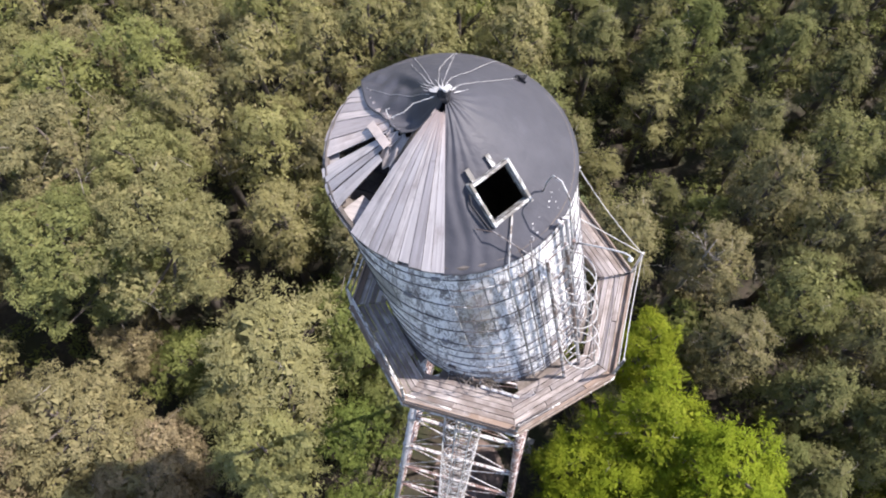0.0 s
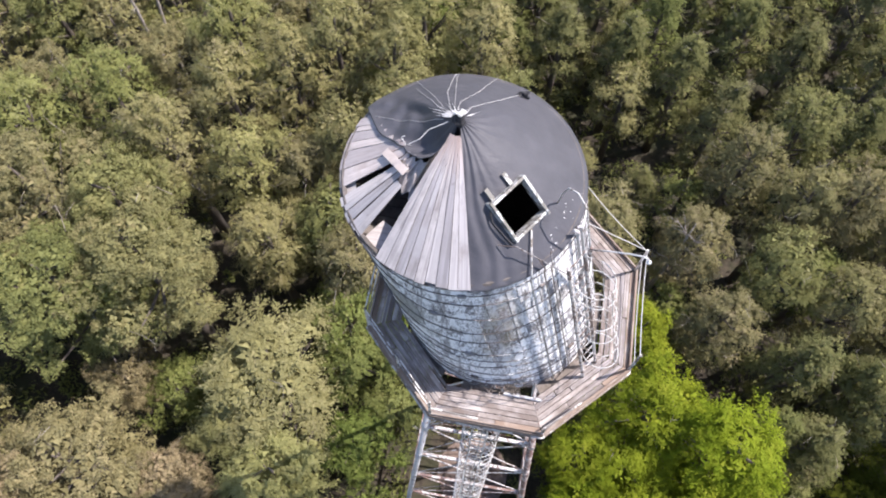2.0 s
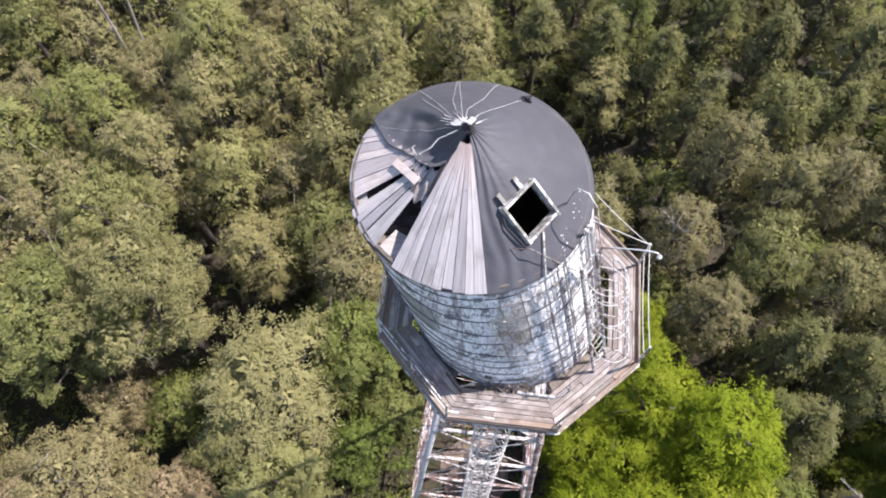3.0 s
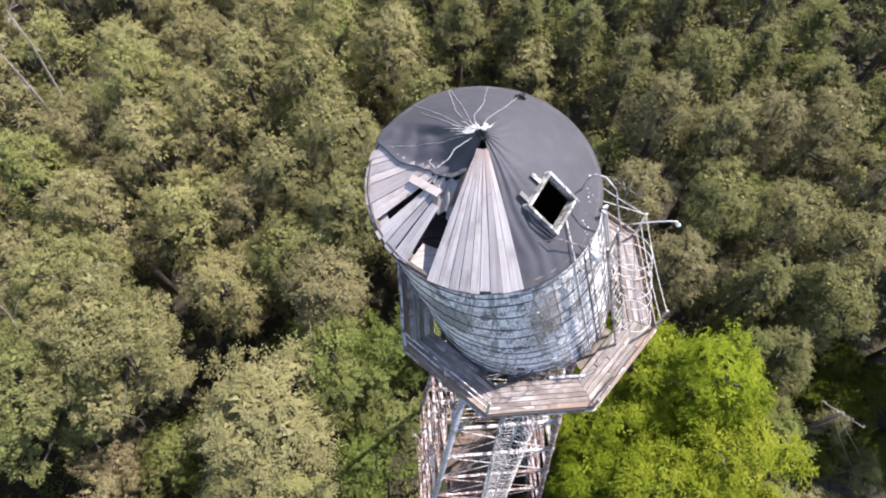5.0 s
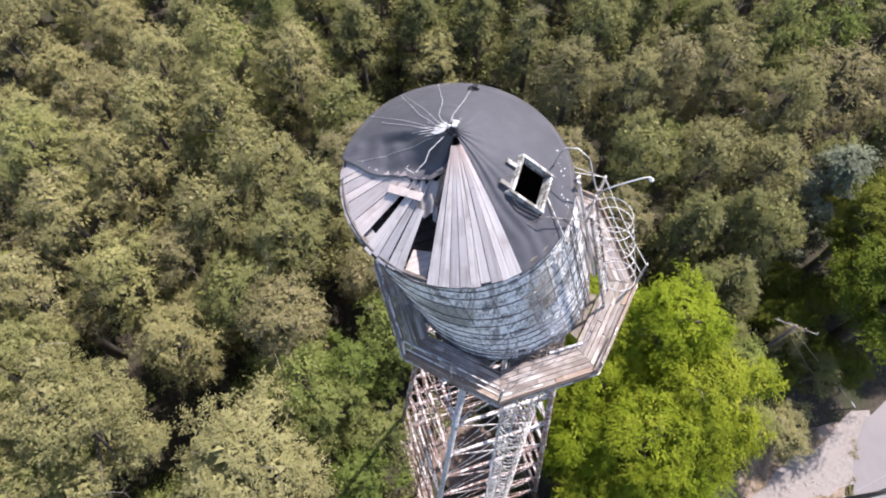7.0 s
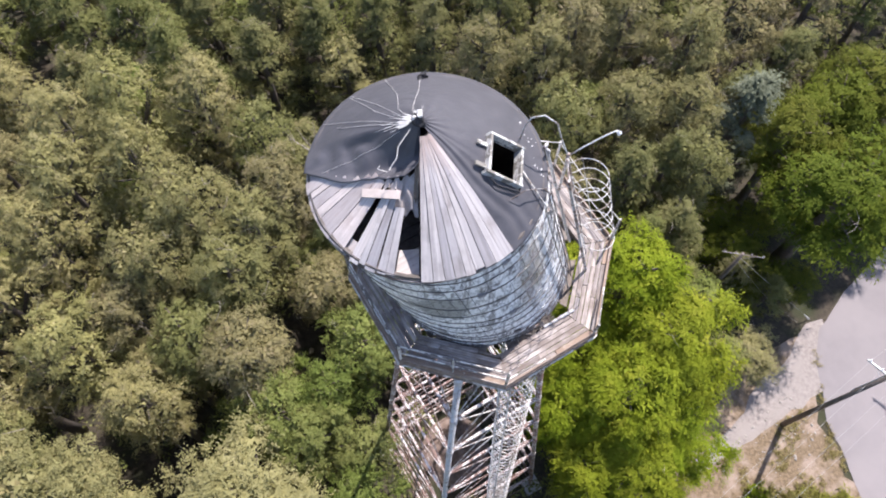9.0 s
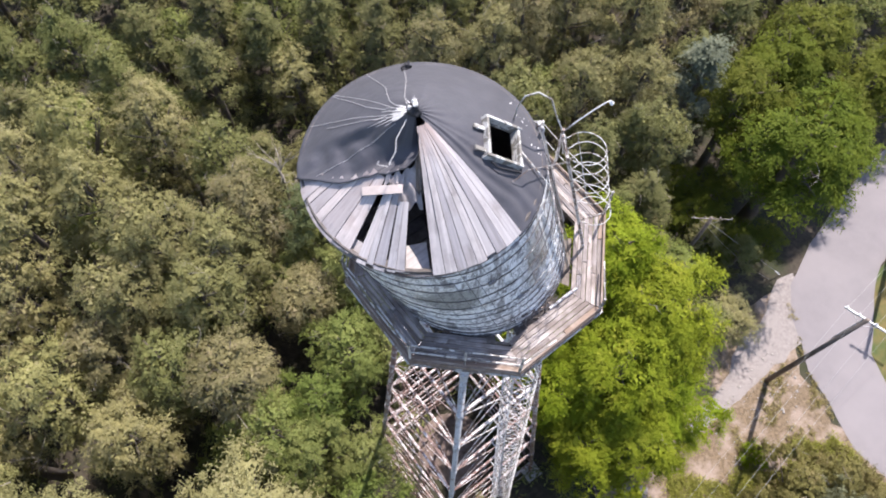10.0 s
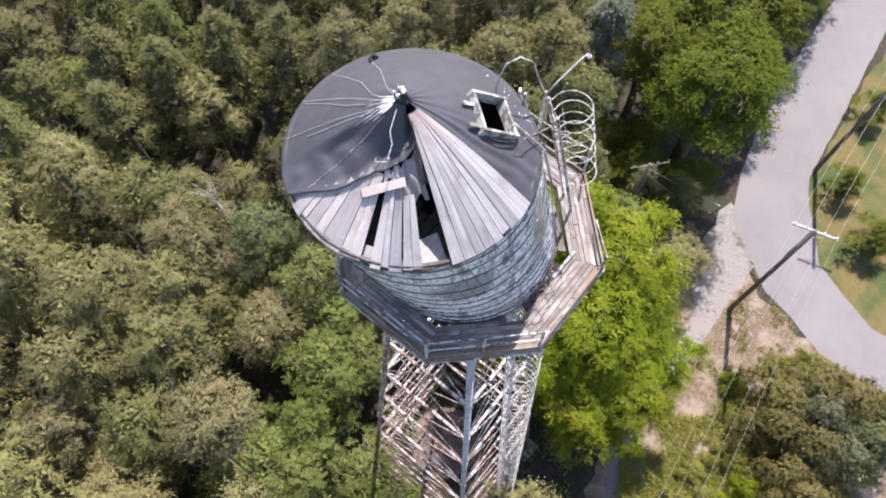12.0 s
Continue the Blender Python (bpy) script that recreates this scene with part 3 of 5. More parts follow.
def roof_boards(a0, a1, n, r_in, r_out, lift=0.01, mat=None, name="roof_board"):
    """Boards that taper towards the peak; r_in may be a function of the bearing."""
    cuts = [a0 + (a1 - a0) * (i + (rng.uniform(-0.18, 0.18) if 0 < i < n else 0)) / n for i in range(n + 1)]
    for u, v in zip(cuts, cuts[1:]):
        w = 0.12
        up = lift + rng.uniform(-0.008, 0.014)
        ri = r_in((u + v) / 2) if callable(r_in) else r_in
        ro = r_out + rng.uniform(-0.03, 0.02)
        slit = rng.choice((0.004, 0.005, 0.006, 0.008, 0.012))
        top, n_r = [], 6
        bm = bmesh.new()
        warp = rng.uniform(-0.012, 0.018)
        rows = []
        mid = (u + v) / 2
        back = Matrix.Rotation(radians(-mid), 4, "Z")
        for i in range(n_r + 1):
            r = ri + (ro - ri) * i / n_r
            cup = warp * math.sin(math.pi * i / n_r)
            g = min(0.45, slit / max(r, 0.1) * 57 * (0.7 + 0.6 * i / n_r))
            rows.append([bm.verts.new(board_at(u + g * 0.5, r, up + cup)), bm.verts.new(board_at(v - g * 0.5, r, up + cup + rng.uniform(-0.004, 0.004))),
                         bm.verts.new(board_at(v - g * 0.5, r, up + cup - 0.022)), bm.verts.new(board_at(u + g * 0.5, r, up + cup - 0.022))])
        for p, q in zip(rows, rows[1:]):
            for k in range(4):
                bm.faces.new((p[k], p[(k + 1) % 4], q[(k + 1) % 4], q[k]))
        bm.faces.new(rows[0][::-1])
        bm.faces.new(rows[-1])
        bmesh.ops.recalc_face_normals(bm, faces=bm.faces[:])
        bm.transform(back)
        under(part(name, bm, mat or M_ROOF_PLANK), roof).matrix_basis = Matrix.Rotation(radians(mid), 4, "Z")


EDGE = [(154.0, 2.06), (160.0, 1.80), (167.0, 1.58), (174.0, 1.38), (182.0, 1.10), (193.0, 0.88), (203.5, 0.80), (216.0, 0.74), (229.0, 0.66), (238.0, 0.55), (244.0, 0.30)]


def tarp_reach(deg):
    if deg <= EDGE[0][0]:
        return 2.03
    for (a, r), (b, s) in zip(EDGE, EDGE[1:]):
        if a <= deg <= b:
            return r + (s - r) * (deg - a) / (b - a) + 0.03 * noise.noise(Vector((deg * 0.16, 4.2, 0))) + 0.008 * noise.noise(Vector((deg * 0.45, 1.2, 0)))
    return 0.3


roof_boards(-119.5, -74.0, 9, lambda a: 0.20 + 0.02 * abs(math.sin(a)), 2.0, 0.055)
roof_boards(-154.6, -141.0, 3, 0.96, 2.0, 0.03)
roof_boards(-140.2, -132.0, 2, 1.1, 1.99, 0.02)
roof_boards(-205.0, -159.3, 9, lambda a: max(0.86, tarp_reach(a % 360) - 0.12), 2.0, 0.012, M_PALE_PLANK)
# rafters and a purlin ring seen through the holes
for deg in (-110, -80, -56, -8, 16, 40, 64, 88, 112, 136):
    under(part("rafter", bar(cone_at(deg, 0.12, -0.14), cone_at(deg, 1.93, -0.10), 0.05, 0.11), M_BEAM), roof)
under(part("wall_plate", sweep(bmesh.new(), [cone_at(d, 1.93, -0.03) for d in range(0, 360, 6)], 0.045, 6, True), M_BEAM), roof)
under(part("eave_band", sweep(bmesh.new(), [cone_at(d, 1.985, -0.035) for d in range(0, 360, 5)], 0.022, 6, True, 1.6), M_HOOP), roof)
# loose boards on the inner ledge
under(part("loose_board", slab([cone_at(-132, 1.93, -0.12), cone_at(-120.5, 1.93, -0.12), cone_at(-121, 1.45, -0.42), cone_at(-133, 1.5, -0.46)], 0.02), M_ROOF_PLANK, None, "grey board inside the gap"), roof)
under(part("loose_board", slab([cone_at(-161, 1.93, -0.08), cone_at(-153, 1.93, -0.08), cone_at(-154, 1.72, -0.2), cone_at(-162, 1.72, -0.2)], 0.02), M_ROOF_PLANK, None, "grey board inside the gap"), roof)
# dark planks added below the gap, so that the hole is not plain black
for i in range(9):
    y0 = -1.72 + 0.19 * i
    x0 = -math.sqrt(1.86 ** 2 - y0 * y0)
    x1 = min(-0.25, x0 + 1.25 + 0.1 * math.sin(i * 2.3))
    under(part("inner_plank", bar((x0, y0, 36.93 + 0.01 * (i % 2)), (x1, y0 + 0.03, 36.93), 0.175, 0.03), M_BEAM, None, "dark plank added inside the roof"), roof)
# short pale board that lies across the gap
pa, pb = Vector((-1.23, -0.20, 37.86)), Vector((-0.78, -0.64, 38.13))
under(part("patch_board", bar(pa, pb, 0.135, 0.022, (-0.30, -0.15, 0.93)), M_FRESH, None, "short pale board laid across the gap"), roof)

# hatch: square curb of painted boards
HA = -36.5
hc = cone_at(HA, 1.25)
n_up = Vector((APEX_H * math.cos(radians(HA)), APEX_H * math.sin(radians(HA)), RIM_R)).normalized()
down = (cone_at(HA, 1.5) - cone_at(HA, 1.1)).normalized()
down = (Matrix.Rotation(radians(4), 3, n_up) @ down).normalized()
cross = n_up.cross(down).normalized()
HS = 0.31


def hatch_at(u, v, w):
    return hc + down * u + cross * v + n_up * w


bm = bmesh.new()
A0, A1, NA, NR = -75.5, 244.0, 300, 52
grid = []
for i in range(NA + 1):
    deg = A0 + (A1 - A0) * i / NA
    col = []
    for j in range(NR + 1):
        f = (j / NR) ** 0.85
        r = 0.03 + (tarp_reach(deg) - 0.03) * f
        p = cone_at(deg, r)
        big = noise.noise(Vector((p.x * 1.6, p.y * 1.6, 3.1)))
        fine = noise.noise(Vector((p.x * 5, p.y * 5, 8.4)))
        lift = 0.022 + 0.010 * big + 0.004 * fine
        pull = max(0.0, 1 - abs(deg + 64) / 24)
        lift += pull * 0.020 * math.sin(deg * 0.62 + 3 * big + r) * min(1, r * 1.2)
        lift += 0.014 * math.exp(-r * 2.2) * math.sin(radians(deg) * 17 + big * 3) * (1.0 if deg < 150 else 0.25)
        if deg > 140:
            k = min(1.0, (deg - 140) / 11)
            k = k * k * (3 - 2 * k)
            k2 = max(0.0, min(1.0, (deg - 150) / 38))
            bow = math.sin(math.pi * min(1, f * 1.02)) ** 0.9
            lift += k * 0.075 - k * (0.25 * bow) * (0.8 + 0.5 * big) - 0.20 * k2 * bow
            fold = math.sin(p.x * 9 - p.y * 7 + 4 * big) * noise.noise(Vector((p.x * 2.3, p.y * 2.3, 6.0)))
            lift += k * (0.050 * noise.noise(Vector((p.x * 4.2, p.y * 4.2, 1.5))) + 0.05 * fold) * min(1.0, 3 * f) * (1 - 0.85 * f ** 4)
        col.append(p + Vector((0, 0, lift - sagging(deg, r) * (1.12 if r > 0.5 else 1.0) * f ** 0.9)))
    grid.append(col)
vs = {}
for i in range(NA):
    for j in range(NR):
        mid = (grid[i][j] + grid[i + 1][j + 1]) / 2 - hc
        if abs(mid.dot(down)) < HS - 0.005 and abs(mid.dot(cross)) < HS - 0.005 and abs(mid.dot(n_up)) < 0.4:
            continue
        quad = []
        for a, b in ((i, j), (i, j + 1), (i + 1, j + 1), (i + 1, j)):
            if (a, b) not in vs:
                vs[a, b] = bm.verts.new(grid[a][b])
            quad.append(vs[a, b])
        bm.faces.new(quad)
rim_edges = [e for e in bm.edges if len(e.link_faces) == 1]
ext = bmesh.ops.extrude_edge_only(bm, edges=rim_edges)
for v in ext["geom"]:
    if isinstance(v, bmesh.types.BMVert):
        v.co.z -= 0.018
under(part("membrane", bm, M_TARP, None, "dark grey roofing membrane, wrinkled and torn along one edge", True), roof)
# crumpled lining that hangs across the gap
n = 22
for nm, c00, c10, c11, c01, mat in (("torn_flap", (-153, 0.86, 0.04), (-126, 0.62, -0.05), (-121, 1.12, -0.20), (-140, 1.10, -0.10), M_LINING), ("torn_flap", (-128, 0.60, 0.0), (-121, 0.55, 0.02), (-120, 0.98, -0.02), (-126, 0.95, -0.10), M_BEAM), ("torn_flap", (-160, 0.80, 0.05), (-138, 0.70, 0.02), (-139, 0.92, -0.02), (-157, 0.98, 0.04), M_LINING)):
    bm = bmesh.new()
    g = [[None] * (n + 1) for _ in range(n + 1)]
    q00, q10, q11, q01 = (board_at(*c) for c in (c00, c10, c11, c01))
    for i in range(n + 1):
        for j in range(n + 1):
            x, y = i / n, j / n
            p = q00.lerp(q10, x).lerp(q01.lerp(q11, x), y)
            fold = 0.07 * math.sin(x * 13 + 3 * noise.noise(p * 2.2)) * math.sin(math.pi * x) + 0.10 * noise.noise(p * 3.4) + 0.03 * noise.noise(p * 9)
            g[i][j] = bm.verts.new(p + Vector((0.4 * fold, 0.3 * fold, fold)))
    for i in range(n):
        for j in range(n):
            bm.faces.new((g[i][j], g[i + 1][j], g[i + 1][j + 1], g[i][j + 1]))
    ext = bmesh.ops.extrude_edge_only(bm, edges=[e for e in bm.edges if len(e.link_faces) == 1])
    for v in ext["geom"]:
        if isinstance(v, bmesh.types.BMVert):
            v.co.z -= 0.012
    under(part(nm, bm, mat, None, "crumpled torn lining", True), roof)

hatch = thing("roof_hatch", "open square roof hatch with a flaking white wooden curb", "hatch", at=tuple(hc))
H = HS + 0.022
for (u0, v0), (u1, v1), nm in (((-H - 0.05, -H), (H + 0.03, -H), "curb_board"), ((-H - 0.022, H), (H + 0.045, H), "curb_board"), ((-H, -H + 0.024), (-H, H - 0.024), "curb_board"), ((H, -H + 0.024), (H, H - 0.024), "curb_board")):
    under(part(nm, bar(hatch_at(u0, v0, 0.02), hatch_at(u1, v1, 0.02 + rng.uniform(-0.012, 0.012)), 0.046, 0.19, n_up), M_FRAME), hatch)
for v in (-0.25, 0.12):
    under(part("runner", bar(hatch_at(-H - 0.24, v, 0.04), hatch_at(-H - 0.036, v, 0.05), 0.07, 0.028, n_up), M_FRAME), hatch)
under(part("strap", sweep(bmesh.new(), [hatch_at(H + 0.05, -0.3, 0.03), hatch_at(H + 0.02, -0.42, 0.05), hatch_at(-0.1, -0.46, 0.03), hatch_at(-0.25, -0.40, 0.03)], 0.018, 6), M_RAG), hatch)

# peak: bundle of cords, splashes, black rag
peak = thing("peak_tie", "knotted bundle of pale cords tied round the roof peak", "rope", at=(-0.1, 0, RIM_Z + APEX_H))
bm = bmesh.new()
bmesh.ops.create_icosphere(bm, subdivisions=3, radius=0.10)
for v in bm.verts:
    v.co *= 1 + 0.45 * noise.noise(v.co * 14)
    v.co.z *= 1.25
bm.transform(Matrix.Translation((-0.11, 0.0, RIM_Z + APEX_H + 0.04)))
under(part("bundle", bm, M_RAG, None, "dark wrapped bundle"), peak)
for q in ((0.03, 0.05, 0.16), (-0.06, 0.02, 0.12), (0.0, -0.02, 0.20)):
    bm = bmesh.new()
    bmesh.ops.create_icosphere(bm, subdivisions=2, radius=0.042)
    for v in bm.verts:
        v.co *= 1 + 0.5 * noise.noise(v.co * 30 + Vector(q) * 9)
    bm.transform(Matrix.Translation((q[0] - 0.1, q[1], RIM_Z + APEX_H + q[2])))
    under(part("knot", bm, M_SPLASH), peak)


def drape(points, lift=0.045):
    """Points given as bearing and radius, laid on the roof and filled in."""
    out = []
    for (a, r), (b, s) in zip(points, points[1:]):
        for i in range(8):
            f = i / 8
            p, q = cone_at(a, r), cone_at(b, s)
            m = p.lerp(q, f)
            rr = math.hypot(m.x, m.y)
            dg = math.degrees(math.atan2(m.y, m.x))
            out.append(cone_at(dg, rr, lift + 0.006 * math.sin(i * 2.1)))
    out.append(cone_at(*points[-1], lift))
    return out


for pts, rad in (([(64, 0.08), (70, 0.45), (64, 1.05), (65, 1.60)], 0.0036), ([(90, 0.08), (95, 0.55), (84, 1.0), (84.6, 1.95)], 0.0036), ([(100, 0.08), (104.7, 1.97)], 0.0036),
                 ([(118, 0.10), (113, 0.9), (105.5, 1.98)], 0.0036), ([(126, 0.08), (126, 1.98)], 0.0036), ([(136, 0.1), (131, 1.55)], 0.0036),
                 ([(-160, 0.08), (-158, 0.4), (-150, 0.55), (-153, 0.78)], 0.0085), ([(-153, 0.78), (-166, 0.84)], 0.007)):
    under(part("cord", sweep(bmesh.new(), drape(pts), rad, 5), M_ROPE), peak)
row = grid[round((160 - A0) / (A1 - A0) * NA)]
under(part("cord", sweep(bmesh.new(), [p + Vector((0, 0, 0.008)) for p in row[6:51:3]], 0.0038, 5), M_ROPE), peak)
# chalky splashes: thin irregular films on the membrane
for deg, r, ln, wd in ((148, 0.30, 0.40, 0.026), (140, 0.28, 0.44, 0.022), (133, 0.30, 0.5, 0.016), (126, 0.26, 0.4, 0.014), (118, 0.24, 0.36, 0.014), (108, 0.2, 0.2, 0.018), (60, 0.2, 0.22, 0.012), (155, 0.24, 0.26, 0.02), (80, 0.2, 0.2, 0.012), (144, 0.5, 0.3, 0.008), (137, 0.55, 0.34, 0.008)):
    c0, c1 = cone_at(deg, r - ln / 2 + 0.06), cone_at(deg, r + ln / 2 + 0.10)
    bm = bmesh.new()
    n, left, right = 14, [], []
    side = Vector((0, 0, 1)).cross(c1 - c0).normalized()
    for i in range(n + 1):
        f = i / n
        w = 0.95 * wd * (math.sin(math.pi * min(1, f * 1.3 + 0.12)) ** 2 * 0.8 + 0.12) * (0.6 + 0.8 * rng.random())
        p = c0.lerp(c1, f) + Vector((0, 0, 0.052 - (0.05 * f if deg > 130 else 0)))
        left.append(bm.verts.new(p + side * w))
        right.append(bm.verts.new(p - side * w))
    for i in range(n):
        bm.faces.new((left[i], left[i + 1], right[i + 1], right[i]))
    ext = bmesh.ops.extrude_face_region(bm, geom=bm.faces[:])
    for v in ext["geom"]:
        if isinstance(v, bmesh.types.BMVert):
            v.co.z += 0.004
    under(part("splash", bm, M_SPLASH, None, "chalky white splash"), peak)
bm = bmesh.new()
bmesh.ops.create_icosphere(bm, subdivisions=3, radius=0.075)
for v in bm.verts:
    v.co = Vector((v.co.x * 1.5, v.co.y * 0.7, v.co.z * 1.3)) * (1 + 0.8 * noise.noise(v.co * 22))
bm.transform(Matrix.Rotation(radians(20), 4, "Z"))
bm.transform(Matrix.Translation(cone_at(64.5, 1.64, 0.06)))
tagged(part("cloth_scrap", bm, M_RAG), "small scrap of black cloth on the roof membrane", "cloth")
# spatter by the eave beside the hatch
spat = thing("eave_spatter", "white spatter marks on the dark membrane", "stain", at=tuple(cone_at(-12, 1.9)))
for _ in range(16):
    deg, r = rng.uniform(-34, 2), rng.uniform(1.72, 1.96)
    bm = bmesh.new()
    bmesh.ops.create_icosphere(bm, subdivisions=1, radius=rng.uniform(0.008, 0.024))
    bm.transform(Matrix.Diagonal((1, rng.uniform(0.3, 0.8), 0.15, 1)))
    bm.transform(Matrix.Rotation(rng.uniform(0, 3.14), 4, "Z"))
    bm.transform(Matrix.Translation(cone_at(deg, r, 0.035)))
    under(part("spot", bm, M_SPLASH), spat)

# ---- ladders ----
FACE = radians(LEG_ANGLE + 45)
fw = Vector((math.cos(FACE), math.sin(FACE), 0))
fs = Vector((-fw.y, fw.x, 0))
ladder = thing("caged_ladder", "long caged steel ladder up one face of the tower", "ladder", at=tuple(Vector((CX, CY, 0)) + fw * 3.5))


def ladder_at(z, side=0.0, out=0.0):
    r = (1.50 + 0.098 * (33.1 - z)) * 0.7071 + 0.30
    return Vector((CX, CY, z)) + fw * (r + out) + fs * side


for s in (-0.21, 0.21):
    under(part("rail", tube(ladder_at(33.3, s), ladder_at(1.0, s), 0.024, 6), M_GALV), ladder)
z = 1.2
while z < 33.2:
    under(part("rung", tube(ladder_at(z, -0.21), ladder_at(z, 0.21), 0.012, 5), M_RING), ladder)
    z += 0.32
HOOP = [(0.21 + 0.0, 0.0)] + [(0.46 * math.sin(radians(a)), 0.42 - 0.46 * math.cos(radians(a))) for a in range(50, 311, 20)] + [(-0.21, 0.0)]
z = 5.0
while z < 33.0:
    under(part("cage_hoop", sweep(bmesh.new(), [ladder_at(z, s, o) for s, o in HOOP], 0.012, 5), M_RING, None, "", True), ladder)
    z += 0.52
for a in (80, 180, 280):
    s, o = 0.46 * math.sin(radians(a)), 0.42 - 0.46 * math.cos(radians(a))
    under(part("cage_strap", tube(ladder_at(33.0, s, o), ladder_at(5.0, s, o), 0.010, 5), M_RING), ladder)
for zz in LEVELS[1:-1]:
    under(part("standoff", tube(ladder_at(zz, -0.21), ladder_at(zz, -0.21, -0.30), 0.02, 5), M_GALV), ladder)
    under(part("standoff", tube(ladder_at(zz, 0.21), ladder_at(zz, 0.21, -0.30), 0.02, 5), M_GALV), ladder)

UP = radians(-30)
uw = Vector((math.cos(UP), math.sin(UP), 0))
us = Vector((-uw.y, uw.x, 0))
up_ladder = thing("tank_ladder", "rusty caged ladder from the walkway up the tank side", "ladder", at=tuple(tank_at(UP, DECK_Z)))


def up_at(z, side=0.0, out=0.0):
    return tank_at(UP, min(z, 40), TANK_R + 0.40 + out) + us * side


for s in (-0.2, 0.2):
    under(part("rail", tube(up_at(DECK_Z, s), up_at(37.45, s), 0.032, 6), M_RUSTY), up_ladder)
z = DECK_Z + 0.3
while z < 37.7:
    under(part("rung", tube(up_at(z, -0.2), up_at(z, 0.2), 0.011, 5), M_RUSTY), up_ladder)
    z += 0.3
UHOOP = [(0.2, 0.0)] + [(0.32 * math.sin(radians(a)), 0.33 - 0.34 * math.cos(radians(a))) for a in range(45, 316, 15)] + [(-0.2, 0.0)]
for i, z in enumerate((34.7, 35.25, 35.75, 36.2, 36.6, 36.98, 37.34)):
    tip = rng.uniform(-0.10, 0.06)
    under(part("cage_hoop", sweep(bmesh.new(), [up_at(z + o * tip, s, o) for s, o in UHOOP], 0.0095, 6), M_RING, None, "", True), up_ladder)
for a in (75, 180):
    s, o = 0.32 * math.sin(radians(a)), 0.33 - 0.34 * math.cos(radians(a))
    under(part("cage_strap", tube(up_at(37.34, s, o), up_at(34.7, s, o), 0.007, 5), M_RING), up_ladder)

# gooseneck lamp beside the ladder head
lamp = thing("gooseneck_lamp", "bent pipe lamp bracket with a white glass bulb", "lamp", at=(2.19, -0.88, 37.0))
base = Vector((2.19, -0.88, 37.33))
under(part("post", tube(base + Vector((0.02, 0, -1.2)), base + Vector((0, 0, 0.08)), 0.028, 8), M_STEEL), lamp)
lamp_arm = under(part("arm", sweep(bmesh.new(), [base, base + Vector((0.25, -0.04, 0.16)), base + Vector((0.52, -0.10, 0.33)), base + Vector((0.70, -0.14, 0.42)), base + Vector((0.78, -0.16, 0.43)), base + Vector((0.82, -0.17, 0.38))], 0.0135, 8), M_GALV, None, "", True), lamp)
bm = bmesh.new()
bmesh.ops.create_uvsphere(bm, u_segments=12, v_segments=8, radius=0.04)
bm.transform(Matrix.Translation((3.01, -1.05, 37.67)))
under(part("bulb", bm, M_BULB, None, "white glass bulb", True), lamp_arm)
conduit = thing("bent_conduit", "thin bent steel conduit arching over the eave", "pipe", at=(1.6, -0.5, 37.6))
under(part("pipe", sweep(bmesh.new(), [Vector((1.55, -0.35, 37.63)), Vector((1.57, -0.37, 37.95)), Vector((1.63, -0.43, 38.25)), Vector((1.77, -0.57, 38.40)), Vector((1.95, -0.70, 38.22)), Vector((2.05, -0.78, 37.8)), Vector((2.19, -0.88, 37.33)), Vector((2.3, -0.92, 36.6))], 0.014, 6), M_RING, None, "", True), conduit)
# pipes that lean on the tank below the hatch
pipes = []
for (top, a_low, z_low, rad, mat) in ((hatch_at(H + 0.05, -0.02, 0.05), -48, 33.3, 0.015, M_RING), (cone_at(-42, 1.95, 0.25), -41, 33.35, 0.011, M_HOOP), (cone_at(-36, 1.98, 0.3), -37, 33.3, 0.011, M_HOOP), (cone_at(-20, 2.02, 0.25), -18, 33.3, 0.03, M_LEG), (cone_at(-16, 2.02, 0.1), -14, 33.3, 0.03, M_LEG)):
    eave = tank_at(radians(a_low), 37.2, TANK_R + 0.10)
    low = tank_at(radians(a_low), z_low, TANK_R + 0.12)
    pipes.append(tagged(part("standpipe", sweep(bmesh.new(), [top, eave + Vector((0, 0, 0.12)), eave, low], rad, 6), mat, None, "", True), "thin steel pipe fixed upright against the tank staves", "pipe", "pipes on the tank"))
tagged(part("stay_bar", sweep(bmesh.new(), [cone_at(-58, 1.55, 0.06), cone_at(-50, 1.72, 0.30), tank_at(radians(-33), 37.1, 2.35)], 0.010, 6), M_HOOP), "thin bent steel stay over the roof edge", "pipe")
valve = thing("valve_stubs", "cluster of short rusty pipe stubs at the foot of the tank", "pipe", at=(1.2, -2.26, DECK_Z))
for x, y, h in ((0.92, -2.30, 0.30), (1.04, -2.27, 0.36), (1.22, -2.30, 0.26), (1.38, -2.31, 0.34)):
    under(part("stub", tube((x, y, DECK_Z), (x + 0.02, y, DECK_Z + h), 0.017, 6), M_RUSTY), valve)
under(part("manifold", sweep(bmesh.new(), [(0.80, -2.24, DECK_Z + 0.07), (1.45, -2.29, DECK_Z + 0.08)], 0.035, 8), M_RUSTY), valve)
tagged(part("loose_pipe", sweep(bmesh.new(), [(1.42, -2.36, DECK_Z + 0.05), (2.18, -2.33, DECK_Z + 0.05)], 0.032, 8), M_LEG), "loose grey pipe lying on the walkway boards", "pipe")
tagged(part("guard_wire", sweep(bmesh.new(), [tank_at(radians(-8), 37.1, 2.0), oct_at(4, R_OUT - 0.03, DECK_Z + 1.0)], 0.010, 5), M_ROPE), "pale stay wire from the eave to the rail", "wire")

# ---- ground, road, lawn ----


